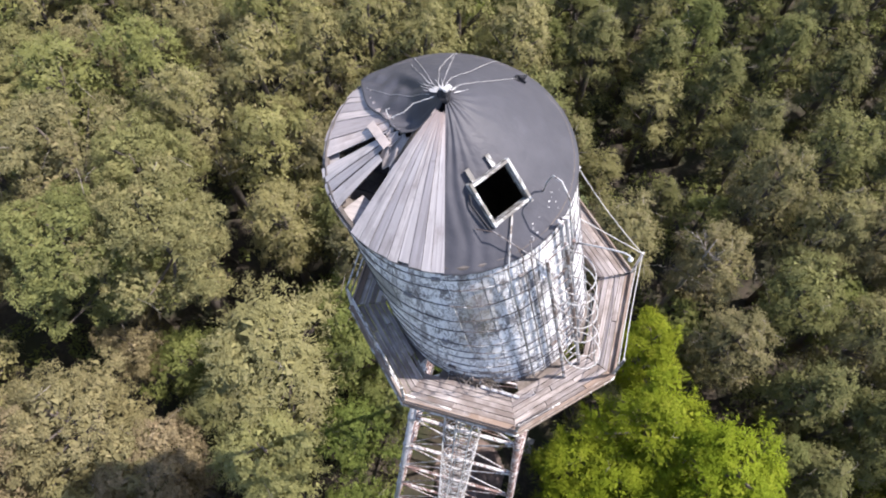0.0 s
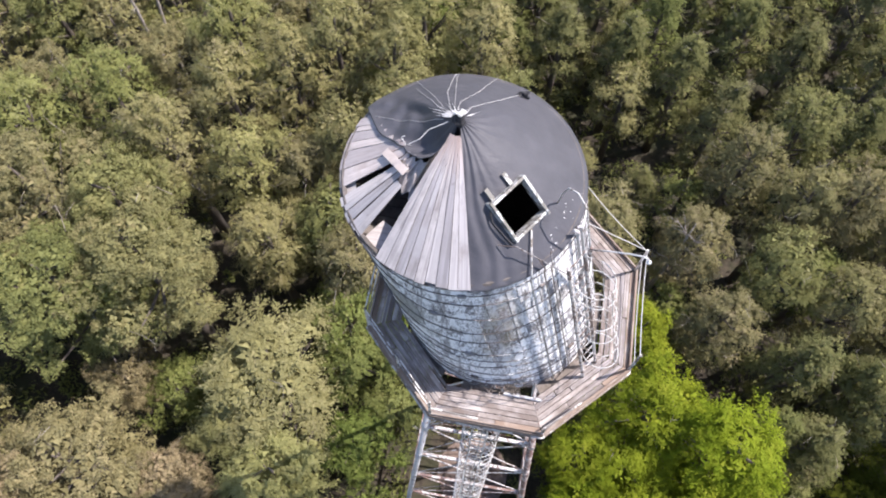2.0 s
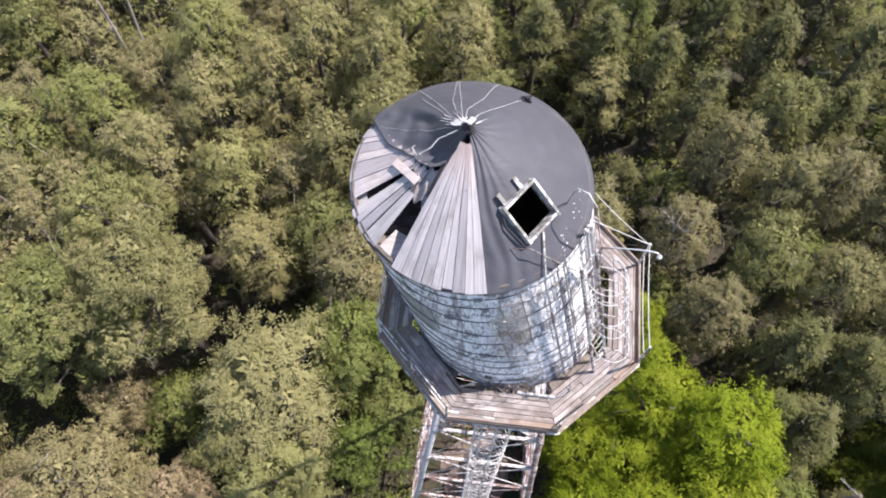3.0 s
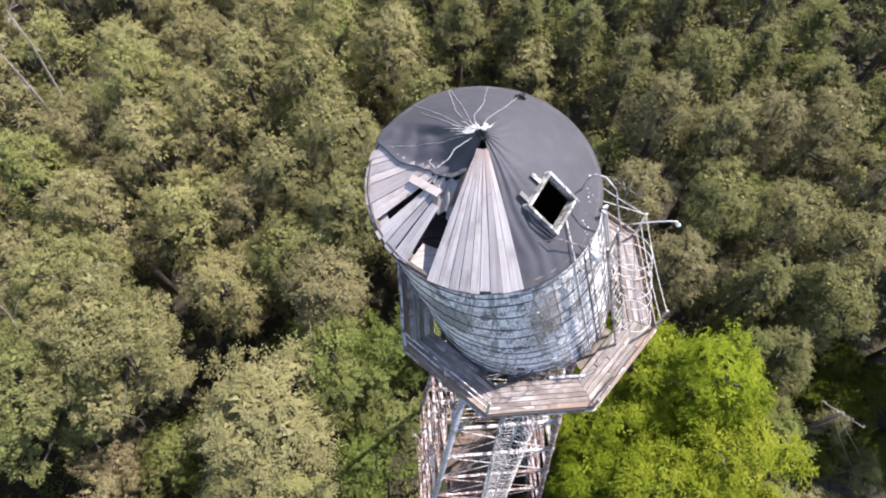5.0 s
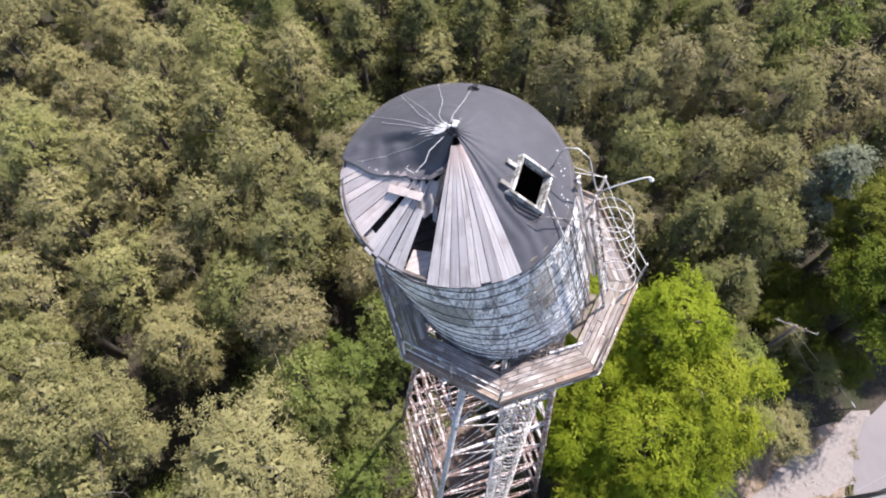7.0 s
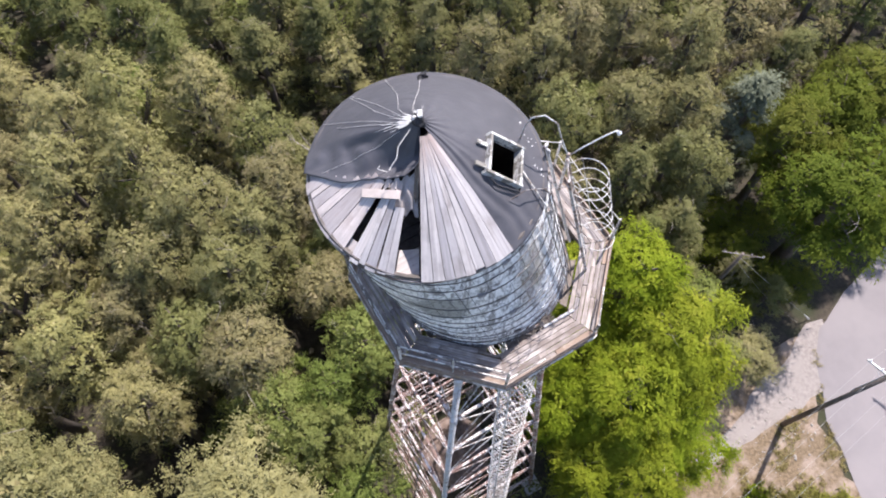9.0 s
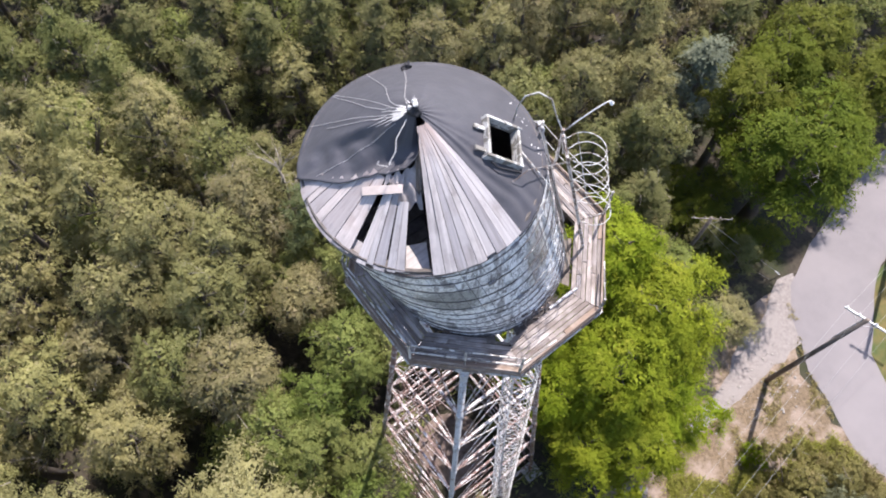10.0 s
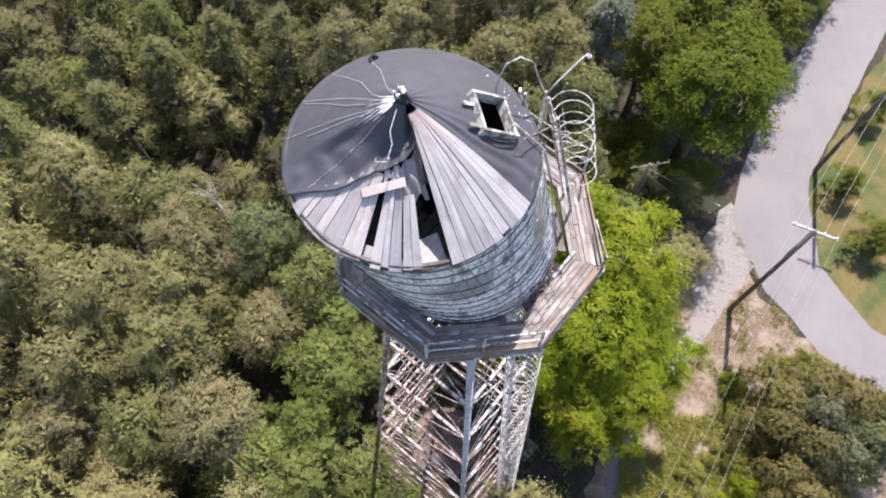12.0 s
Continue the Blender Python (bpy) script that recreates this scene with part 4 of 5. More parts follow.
def sheet(name, outline, z, material, label, category, wobble=0.25, step=0.8):
    """A flat piece of ground with an uneven outline."""
    pts = []
    n = len(outline)
    for i in range(n):
        a, b = Vector(outline[i]).to_3d(), Vector(outline[(i + 1) % n]).to_3d()
        k = max(1, min(60, int((b - a).length / step)))
        pts += [a.lerp(b, j / k) for j in range(k)]
    bm = bmesh.new()
    vs = []
    for p in pts:
        d = Vector((noise.noise(p * 0.9), noise.noise(p * 0.9 + Vector((31, 7, 0))), 0)) + 0.5 * Vector((noise.noise(p * 2.7), noise.noise(p * 2.7 + Vector((11, 5, 0))), 0))
        vs.append(bm.verts.new((p.x + wobble * d.x, p.y + wobble * d.y, z)))
    bm.faces.new(vs)
    bmesh.ops.triangulate(bm, faces=bm.faces[:])
    bmesh.ops.recalc_face_normals(bm, faces=bm.faces[:])
    if bm.faces[0].normal.z < 0:
        bmesh.ops.reverse_faces(bm, faces=bm.faces[:])
    return tagged(part(name, bm, material), label, category, kind="structure")


bm = bmesh.new()
bmesh.ops.create_circle(bm, cap_ends=True, segments=64, radius=1500)
tagged(part("ground", bm, M_FLOOR), "dark leaf-littered forest floor", "ground", kind="structure")
sheet("ground_verge", [(6, -7.5), (15, -6.0), (21.5, -3.2), (25.8, -3.6), (24.6, -7.0), (23.0, -9.0), (22.6, -12), (24, -15), (25, -22), (3, -22), (3, -9)], 0.02, M_DRY, "dry grass verge", "grass", 0.5)
sheet("lawn", [(27.5, -10.4), (31.5, -7.0), (37.0, -6.2), (44, -5.2), (70, -4), (70, -45), (28, -45), (25.6, -17.2)], 0.02, M_LAWN, "parched yellow-green lawn", "lawn", 0.35)
sheet("road", [(27.2, -3.9), (31.3, -2.3), (38, -0.6), (48.0, 0.6), (75, 3), (75, -2.6), (49.5, -4.0), (38.4, -5.8), (33.5, -6.5), (31.9, -7.4), (27.9, -10.6), (26.2, -15.6), (30, -40), (25.5, -40), (22.6, -17), (22.3, -14.1), (23.2, -11.1), (23.6, -9.0), (24.6, -7.4), (25.6, -5.5)], 0.04, M_ROAD, "worn pale asphalt road junction", "road", 0.12)
sheet("path", [(26.7, -3.1), (25.0, -3.9), (23.4, -4.8), (21.8, -4.9), (17.8, -6.5), (14.5, -7.0), (14.5, -8.0), (15.6, -7.9), (17.9, -7.7), (21.1, -7.5), (25.4, -7.3), (27.0, -5.5), (27.9, -3.4)], 0.03, M_PATH, "bare gravel path", "path", 0.35)
sheet("path_tower", [(4.0, -9.4), (8.6, -7.7), (10.2, -8.4), (9.0, -9.6), (5.5, -12)], 0.03, M_ROAD, "worn paved patch", "path", 0.5)

# ---- trees ----


def leaf_cloud(r, centres, radii, per, length, width, droop=0.2):
    """Loose leaves round clump centres: small tapering blades, more of them on the outside; corner places, three a leaf."""
    g = np.random.default_rng(r)
    n = len(centres) * per
    c = np.repeat(np.asarray(centres, float), per, axis=0)
    rad = np.repeat(np.asarray(radii, float), per, axis=0)[:, None]
    d = g.normal(size=(n, 3))
    d /= np.linalg.norm(d, axis=1)[:, None]
    d[:, 2] = np.abs(d[:, 2]) * 0.9 - 0.25
    p = c + d * rad * g.random((n, 1)) ** 0.45 * np.array([1, 1, 0.75])
    way = d + 0.9 * g.normal(size=(n, 3)) - np.array([0, 0, droop])
    return blades(g, p, way, 0.6 * d + np.array([0, 0, 0.6]) + 0.35 * g.normal(size=(n, 3)), length, width)


def unit(v):
    return v / (np.linalg.norm(v, axis=1)[:, None] + 1e-9)


def blades(g, p, way, nrm, length, width):
    """Pointed leaves that start at p, run along way and face nrm."""
    n = len(p)
    nrm = unit(nrm)
    way = unit(way - nrm * (way * nrm).sum(1)[:, None] * 0.85)
    side = unit(np.cross(way, nrm))
    ln = length * (0.6 + 0.8 * g.random((n, 1)))
    wd = width * (0.6 + 0.8 * g.random((n, 1)))
    k = g.uniform(0.15, 0.5, (n, 1))
    return np.stack([p + way * ln * k + side * wd * 0.5, p + way * ln, p - side * wd * 0.5], 1).reshape(-1, 3)


def sprays(r, bases, outs, faces, reach, per, length, width, droop, loose=0.10):
    """Twigs that leave their bough, arch over and hang, each set with leaves along its run."""
    g = np.random.default_rng(r)
    n = len(bases)
    b = np.repeat(np.asarray(bases, float), per, axis=0)
    o = unit(np.repeat(np.asarray(outs, float), per, axis=0))
    L = np.repeat(np.asarray(reach, float), per)[:, None]
    bend = np.repeat(droop * g.uniform(0.5, 1.5, n), per)[:, None]
    f = (np.tile(np.arange(per), n)[:, None] + g.random((n * per, 1))) / per
    down = np.array([0, 0, -1.0])
    p = b + L * (o * f + down * bend * f * f) + loose * g.normal(size=(n * per, 3)) * (0.5 + f)
    way = o + down * bend * 2 * f + 0.55 * g.normal(size=(n * per, 3))
    nrm = np.repeat(np.asarray(faces, float), per, axis=0) + 0.25 * o + 0.30 * g.normal(size=(n * per, 3))
    return blades(g, p, way, nrm, length, width)


def puffs(r, bases, outs, reach, per, length, width):
    """Rounded tufts of needles."""
    g = np.random.default_rng(r)
    n = len(bases) * per
    b = np.repeat(np.asarray(bases, float), per, axis=0)
    o = unit(np.repeat(np.asarray(outs, float), per, axis=0))
    R = np.repeat(np.asarray(reach, float), per)[:, None]
    d = unit(g.normal(size=(n, 3)) + 0.8 * o + np.array([0, 0, 0.5]))
    p = b + d * R * (0.55 + 0.45 * g.random((n, 1))) * np.array([1, 1, 0.8])
    return blades(g, p, d + 0.9 * g.normal(size=(n, 3)), d + 0.25 * g.normal(size=(n, 3)), length, width)


def blades_mesh(name, verts, material):
    me = bpy.data.meshes.new(name)
    n = len(verts) // 3
    me.vertices.add(len(verts))
    me.vertices.foreach_set("co", verts.astype(np.float32).ravel())
    me.loops.add(3 * n)
    me.loops.foreach_set("vertex_index", np.arange(3 * n, dtype=np.int32))
    me.polygons.add(n)
    me.polygons.foreach_set("loop_start", np.arange(0, 3 * n, 3, dtype=np.int32))
    me.polygons.foreach_set("loop_total", np.full(n, 3, dtype=np.int32))
    me.update(calc_edges=True)
    me.materials.append(material)
    return me


KINDS = {
    # crown base and widest level (parts of the height), shape of the top, boughs and their size, tufts a bough and their size, twigs a tuft, leaves a twig, leaf length and width, how far twigs hang, dead twigs
    "olive": dict(low=0.34, wide=0.74, peak=0.5, boughs=24, bough=1.0, tufts=9, tuft=0.50, twig=6, per=12, length=0.15, width=0.05, droop=0.55, dead=9),
    "pale": dict(low=0.34, wide=0.74, peak=0.46, boughs=28, bough=1.0, tufts=11, tuft=0.50, twig=7, per=12, length=0.14, width=0.045, droop=0.7, dead=5),
    "pine": dict(low=0.42, wide=0.78, peak=0.42, boughs=36, bough=0.85, tufts=15, tuft=0.25, twig=1, per=52, length=0.11, width=0.05, flat=0.45, dead=8),
    "lime": dict(low=0.34, wide=0.74, peak=0.46, boughs=26, bough=0.95, tufts=11, tuft=0.52, twig=8, per=13, length=0.15, width=0.046, droop=0.45, dead=1),
    "tall": dict(low=0.2, wide=0.55, peak=0.75, boughs=26, bough=0.80, tufts=8, tuft=0.46, twig=6, per=12, length=0.15, width=0.05, droop=0.35, dead=5),
    "glade": dict(low=0.42, wide=0.74, peak=0.48, boughs=26, bough=0.95, tufts=10, tuft=0.52, twig=7, per=13, length=0.15, width=0.052, droop=0.40, dead=1),
    "green": dict(low=0.34, wide=0.72, peak=0.5, boughs=20, bough=1.0, tufts=9, tuft=0.48, twig=6, per=12, length=0.15, width=0.06, droop=0.30, dead=2),
    "spruce": dict(low=0.08, wide=0.40, peak=0.8, boughs=26, bough=0.75, tufts=8, tuft=0.48, twig=5, per=12, length=0.13, width=0.060, droop=0.6, dead=0),
    "shrub": dict(low=0.0, wide=0.5, peak=0.5, boughs=20, bough=0.9, tufts=9, tuft=0.40, twig=6, per=12, length=0.115, width=0.064, droop=0.3, dead=2),
}
LOOKS = {
    "olive": ("olive-green broadleaf tree with an uneven crown", "tree"), "pale": ("silvery green tree with a dense crown", "tree"),
    "pine": ("pine with tufted grey-green needles", "tree"), "brownpine": ("pine with browning needle tufts", "tree"),
    "dusky": ("dusky olive tree with a ragged brownish crown", "tree"), "lime": ("bright yellow-green feathery broadleaf tree", "tree"), "glade": ("broad mid-green roadside tree", "tree"), "tall": ("tall narrow dark olive tree", "tree"),
    "green": ("fresh green leafy tree", "tree"), "spruce": ("blue-grey spruce with drooping boughs", "tree"), "shrub": ("dense dark green shrub", "shrub"),
    "silver": ("dense bushy grey-green roadside shrub", "shrub"), "weeds": ("low yellow-green weedy bush on the verge", "shrub"),
}


def make_tree(kind, look_name, seed, height, radius, thin=1.0):
    """A tapered trunk with limbs that reach to the clumps, and a crown of many small leaves."""
    k = KINDS[kind]
    r = random.Random(seed)
    root = thing("shrub" if kind == "shrub" else "tree", LOOKS[look_name][0], LOOKS[look_name][1])
    base = k["low"] * height
    lobes = [(r.uniform(0, 6.28), r.uniform(0.5, 1.0)) for _ in range(5)]
    bases, outs, faces, reach, cores = [], [], [], [], []
    full = thin == 1.0
    count = int(k["boughs"] * (1.0 if full else 0.8))
    flat = k.get("flat", 0.85 if kind != "tall" else 1.15)
    for i in range(count):
        f = ((i + r.random()) / count) ** 0.72
        z = base + (height * 0.97 - base) * f
        w = k["wide"]
        g = (z / height - k["low"]) / (w - k["low"] + 1e-6) if z / height < w else 1 - (z / height - w) / (1 - w + 1e-6)
        prof = max(0.02, g) ** (0.5 if z / height < w else k["peak"])
        a = i * 2.39996 + r.uniform(-0.5, 0.5)
        lob = 1 + 0.24 * sum(s * math.cos((2 + j) * (a - ph)) for j, (ph, s) in enumerate(lobes[:3])) / 1.6
        br = k["bough"] * r.uniform(0.7, 1.35) * (radius / 2.8)
        rad = max(0.0, radius * prof * lob * (0.66 + 0.34 * r.random()) - br * 0.5)
        c = Vector((rad * math.cos(a), rad * math.sin(a), z - br * 0.4))
        cores.append((c, br))
        for j in range(k["tufts"]):
            u = Vector((r.gauss(0, 1), r.gauss(0, 1), abs(r.gauss(0, 1)) - 0.25)).normalized()
            u = (u + 0.45 * Vector((math.cos(a), math.sin(a), 0.15)) * min(1, rad)).normalized()
            at = c + Vector((u.x, u.y, u.z * flat)) * br * r.uniform(0.6, 1.0)
            size = k["tuft"] * r.uniform(0.7, 1.3) * (radius / 2.8)
            for _ in range(k["twig"] if full else max(1, k["twig"] - 2)):
                lean = Vector((r.gauss(0, 1), r.gauss(0, 1), r.gauss(0, 1))) * 0.6
                bases.append(tuple(at - u * size * 0.4 if k["twig"] > 1 else at))
                reach.append(size * r.uniform(0.8, 1.5) if k["twig"] > 1 else size)
                outs.append(tuple(u + lean + Vector((0, 0, 0.35))))
                faces.append(tuple(0.65 * (at - Vector((0, 0, height * 0.62))).normalized() + 0.45 * u + Vector((0, 0, 0.12))))
    per = int(k["per"] * (1.0 if full else 0.75))
    grow = 1.0 if full else 1.4
    if k["twig"] == 1:
        leaves = puffs(seed, bases, outs, reach, per, k["length"] * grow, k["width"] * grow)
    else:
        leaves = sprays(seed, bases, outs, faces, reach, per, k["length"] * grow, k["width"] * grow, k["droop"], 0.035)
    deep = leaf_cloud(seed + 1, [c for c, _ in cores], [0.58 * b for _, b in cores], 56, 0.26, 0.19)
    crown = new("crown", blades_mesh("crown", np.concatenate([leaves, deep]), LEAF[look_name]))
    crown.parent = root
    bm = bmesh.new()
    tr = 0.018 * height + 0.03
    sway = [Vector((r.uniform(-0.25, 0.25) * f, r.uniform(-0.25, 0.25) * f, height * f)) for f in (0, 0.25, 0.5, 0.75, 0.93)]
    sweep(bm, sway, [tr * 1.25, tr, tr * 0.75, tr * 0.45, tr * 0.12], 7)
    for c in r.sample(bases, min(16, len(bases))):
        q = Vector(c)
        z0 = max(height * 0.12, q.z - q.xy.length * 0.8)
        f = z0 / height
        s = Vector((0, 0, z0)) + Vector((sway[2].x, sway[2].y, 0)) * f
        mid = s.lerp(q, 0.55) + Vector((0, 0, -0.12))
        sweep(bm, [s, mid, q], [tr * 0.38 * (1.1 - f), tr * 0.22, tr * 0.05], 5)
    trunk = new("trunk", mesh_of(bm, "trunk", M_BARK, True))
    trunk.parent = root
    bm = bmesh.new()
    for _ in range(k["dead"] if full else 0):
        q = r.randrange(len(bases))
        u, c = Vector(outs[q]).normalized(), Vector(bases[q])
        c = c + u * 0.3
        side = Vector((r.gauss(0, 1), r.gauss(0, 1), 0.3 * r.gauss(0, 1))).normalized()
        tip = c + (u * 0.45 + side * 0.55) * r.uniform(0.7, 1.3)
        bend = c.lerp(tip, 0.5) + Vector((r.uniform(-0.12, 0.12), r.uniform(-0.12, 0.12), 0.08))
        sweep(bm, [c - side * 0.3, bend, tip], [0.015, 0.010, 0.004], 3)
        for f in (0.35, 0.6, 0.8):
            s = bend.lerp(tip, f)
            sweep(bm, [s, s + (tip - bend) * 0.5 + Vector((r.uniform(-0.3, 0.3), r.uniform(-0.3, 0.3), r.uniform(-0.1, 0.2)))], [0.008, 0.003], 3)
    if bm.verts:
        twigs = new("deadwood", mesh_of(bm, "deadwood", M_TWIG, True))
        twigs.parent = root
        tagged(twigs, kind="stuff")
    else:
        bm.free()
    return root


SOURCES = {}


def plant(kind, x, y, h, rad, look_name=None, variant=0, group="", thin=1.0):
    """A tree of its own at x, y; alike ones share meshes and differ in turn and size."""
    look_name = look_name or kind
    key = (kind, look_name, variant, thin)
    z = 0.0
    if key not in SOURCES:
        src = make_tree(kind, look_name, 11 + 7 * len(SOURCES), 14.0 if kind != "shrub" else 4.0, 2.8, thin)
        SOURCES[key] = src
        ob = src
    else:
        ob = copy_thing(SOURCES[key], Matrix.Identity(4))
    href = 14.0 if kind != "shrub" else 4.0
    ob.matrix_basis = Matrix.LocRotScale((x, y, z), Euler((0, 0, rng.uniform(0, 6.28))), (rad / 2.8, rad / 2.8, h / href))
    if group:
        ob["group"] = group
    return ob


SPOTS = []


def stand(kind, *trees):
    """One stand of trees of a kind: x, y, height and crown radius of each."""
    for x, y, h, rad in trees:
        plant({"brownpine": "pine", "dusky": "olive"}.get(kind, kind), x, y, h, rad * 1.14, kind, len(SPOTS) % 2)
        SPOTS.append((x, y))


stand("pine", (-24.5, 7.7, 16.8, 3.5), (-20.7, 2.8, 17.3, 3.6), (-16.6, 4.6, 18.8, 3.4), (-19.2, 7.6, 17.3, 2.9), (-28.5, 1.5, 16, 3.3))
stand("brownpine", (-16.9, -5.0, 15.0, 3.4), (-12.8, -5.6, 13.4, 2.5), (-20.8, -7.6, 15.0, 3.4), (-18.0, 0.0, 11.0, 1.8))
# the wood beyond the pines
stand("olive", (-28.2, 12.3, 15.7, 2.9), (-23.7, 15.0, 16.2, 2.8), (-19.3, 12.7, 16.2, 2.7), (-16.8, 16.5, 16.7, 2.5), (-13.9, 18.7, 16.7, 2.3), (-14.6, 12.5, 15.7, 2.4), (-12.5, 8.6, 14.3, 2.4),
      (-11.7, 21.2, 17.2, 2.4), (-8.0, 20.8, 16.7, 2.3), (-18.1, 20.9, 16.7, 2.7), (-10.9, 24.9, 16.7, 2.4), (-7.2, 24.7, 17.2, 2.4), (-3.4, 23.6, 16, 2.4))
# between them and the tower
stand("dusky", (-6.4, 16.8, 17.0, 2.6), (-3.8, 14.6, 15.2, 2.5), (-1.2, 20.4, 14, 2.3), (0.2, 17.6, 13, 1.9), (-1.6, 10.6, 12.5, 2.2), (-1.6, 16.4, 14.8, 2.4), (-9.2, 15.0, 16.2, 2.4), (-5.9, 12.3, 15.8, 2.4), (-6.6, 7.8, 16.2, 2.6), (-11.6, 13.4, 14, 2.2), (-9.0, 10.4, 14.5, 2.4))
stand("pale", (-9.3, 1.5, 15.4, 3.9), (-8.2, -3.2, 13.6, 2.9), (-11.2, -1.4, 12.6, 2.2))
stand("green", (-5.6, 3.2, 13.0, 2.2), (-3.4, 1.9, 10.5, 2.0), (-3.9, 5.2, 12.5, 2.1), (-3.6, -3.6, 8.5, 1.9), (-4.9, -0.5, 10.8, 2.1), (-6.6, 5.0, 14.2, 2.4), (-13.2, 0.9, 9.0, 1.9), (-15.6, 0.2, 9.4, 2.2),
      (1.6, 14.2, 9.5, 2.0), (0.6, 6.2, 10.5, 2.0), (1.9, 10.4, 13.2, 2.3), (-1.4, 6.6, 13.0, 2.4), (1.2, 8.0, 11.5, 2.0))
# narrow trees behind the tower
stand("tall", (1.1, 27.4, 12.8, 2.5), (3.4, 31.3, 12.8, 2.5), (5.4, 27.6, 12.8, 2.4), (7.3, 30.3, 12.8, 2.4), (9.2, 26.7, 12.8, 2.4), (12.9, 30.8, 12.8, 2.6), (11.9, 23.8, 12.8, 2.4), (16.3, 29.4, 12.8, 2.5), (8.2, 20.4, 7.0, 1.6), (-0.8, 31.8, 12.8, 2.5))
stand("dusky", (13.0, 19.2, 15, 2.2), (3.8, 20.4, 8.0, 1.6), (16.3, 17.4, 15, 2.3), (16.0, 22.4, 15.5, 2.4), (10.8, 14.2, 13.5, 2.2), (15.4, 13.2, 14.5, 2.4), (12.6, 9.8, 13.3, 2.2), (19.3, 12.2, 14.5, 2.3), (19.0, 18.0, 15, 2.3), (22.6, 17.6, 15, 2.5), (25.4, 14.4, 14.5, 2.5), (21.4, 7.4, 12.8, 2.2), (22.6, 10.6, 13.5, 2.3))
stand("tall", (16.9, 8.4, 13.6, 2.4), (20.0, 8.4, 12.8, 1.9), (16.2, 5.0, 11.6, 1.8), (27.6, 10.6, 11.5, 2.4), (32.0, 11.5, 12, 2.5), (18.6, 2.6, 7.0, 1.8), (23.4, -0.6, 6.0, 1.6), (18.2, 4.8, 11.5, 2.2), (21.6, 1.4, 7.6, 1.5), (20.2, 4.9, 7.0, 1.6))
stand("lime", (8.3, 8.0, 13.5, 1.9), (9.4, 4.0, 15, 2.6), (12.6, 2.4, 16, 3.0), (13.2, -1.4, 15.3, 3.2), (9.6, -2.6, 14.5, 3.0), (11.6, -5.2, 10.5, 2.6), (6.4, 1.2, 12, 2.0), (8.6, -5.8, 11.0, 2.3), (6.6, -4.4, 10.5, 2.3), (10.8, -6.4, 8.0, 2.0), (7.0, -1.6, 11.5, 2.3), (8.6, 1.0, 12.5, 2.4), (11.4, -2.2, 13.0, 2.6))
# along the road
stand("glade", (27.5, 1.5, 14.0, 4.2), (27.6, 6.4, 12.6, 2.6), (31.4, 6.6, 12, 2.8), (35.0, 7.0, 12, 2.8), (32.8, 1.8, 10.0, 2.3), (35.4, 2.4, 11, 2.6), (39.0, 2.8, 11.5, 2.7), (43.0, 3.6, 11, 2.7))
stand("green", (38.5, 7.5, 12, 2.8), (44.0, 8.5, 12, 2.8), (47.5, 4.2, 11, 2.7), (52.0, 5.0, 11, 2.8), (56.5, 5.6, 11, 2.8))
stand("spruce", (25.9, 8.9, 14.4, 3.1))
stand("olive", (19.6, -3.2, 5.8, 2.0))
for x, y, h, rad in ((16.6, -13.4, 4.6, 2.9), (15.2, -14.0, 4.4, 2.7), (18.8, -14.4, 4.5, 2.8), (15.6, -16.2, 4.6, 2.7), (19.6, -16.6, 4.6, 2.8), (13.4, -15.8, 3.6, 2.3), (12.8, -17.6, 4.0, 2.8), (20.8, -19.4, 4.0, 2.6)):
    plant("shrub", x, y, h, rad, None, 0, "shrubs beside the road")
for x, y, h, rad in ((17.4, -15.4, 5.2, 2.4), (16.2, -17.4, 5.0, 2.6), (18.2, -18.8, 4.8, 2.4)):
    plant("shrub", x, y, h, rad, "silver", 0, "shrubs beside the road")
for x, y, h, rad in ((10.4, -12.0, 1.2, 1.1), (9.4, -13.2, 1.4, 1.3), (8.2, -12.6, 1.3, 1.3), (12.6, -13.0, 1.6, 1.4)):
    plant("shrub", x, y, h, rad, "weeds", 0, "weeds on the verge")
for x, y, h, rad in ((33.8, -8.6, 3.0, 1.8), (31.2, -12.2, 3.2, 2.1), (41.0, -6.9, 3.0, 1.8), (33.0, -15.0, 3.2, 2.0)):
    tagged(plant("spruce", x, y, h, rad, "glade", 1, "bushes on the lawn"), "small dark green bush on the parched lawn", "shrub")


for x, y, h, rad in ((9.6, -14.0, 1.6, 1.3), (11.6, -14.8, 1.8, 1.5), (16.6, -10.8, 1.3, 1.2)):
    tagged(plant("shrub", x, y, h, rad, "lime", 0, "weeds on the verge"), "low fresh green weedy bush on the verge", "shrub")


def treeline(x):
    pts = [(6, -7.5), (15, -5.5), (22.5, -1.5), (27, 0.5), (33, 4.0), (45, 6.5), (80, 9)]
    for (a, b), (c, d) in zip(pts, pts[1:]):
        if a <= x <= c:
            return b + (d - b) * (x - a) / (c - a)
    return -99 if x < 6 else 9


# the stretch of the plan that the camera looks down on
STRETCH = [(-25, -14), (14, -22), (30, -20), (47, -6), (47, 13), (38, 33), (20, 43), (2, 47), (-14, 46), (-33, 38), (-43, 22)]


def inside(x, y):
    return all((b[0] - a[0]) * (y - a[1]) - (b[1] - a[1]) * (x - a[0]) >= 0 for a, b in zip(STRETCH, STRETCH[1:] + STRETCH[:1]))


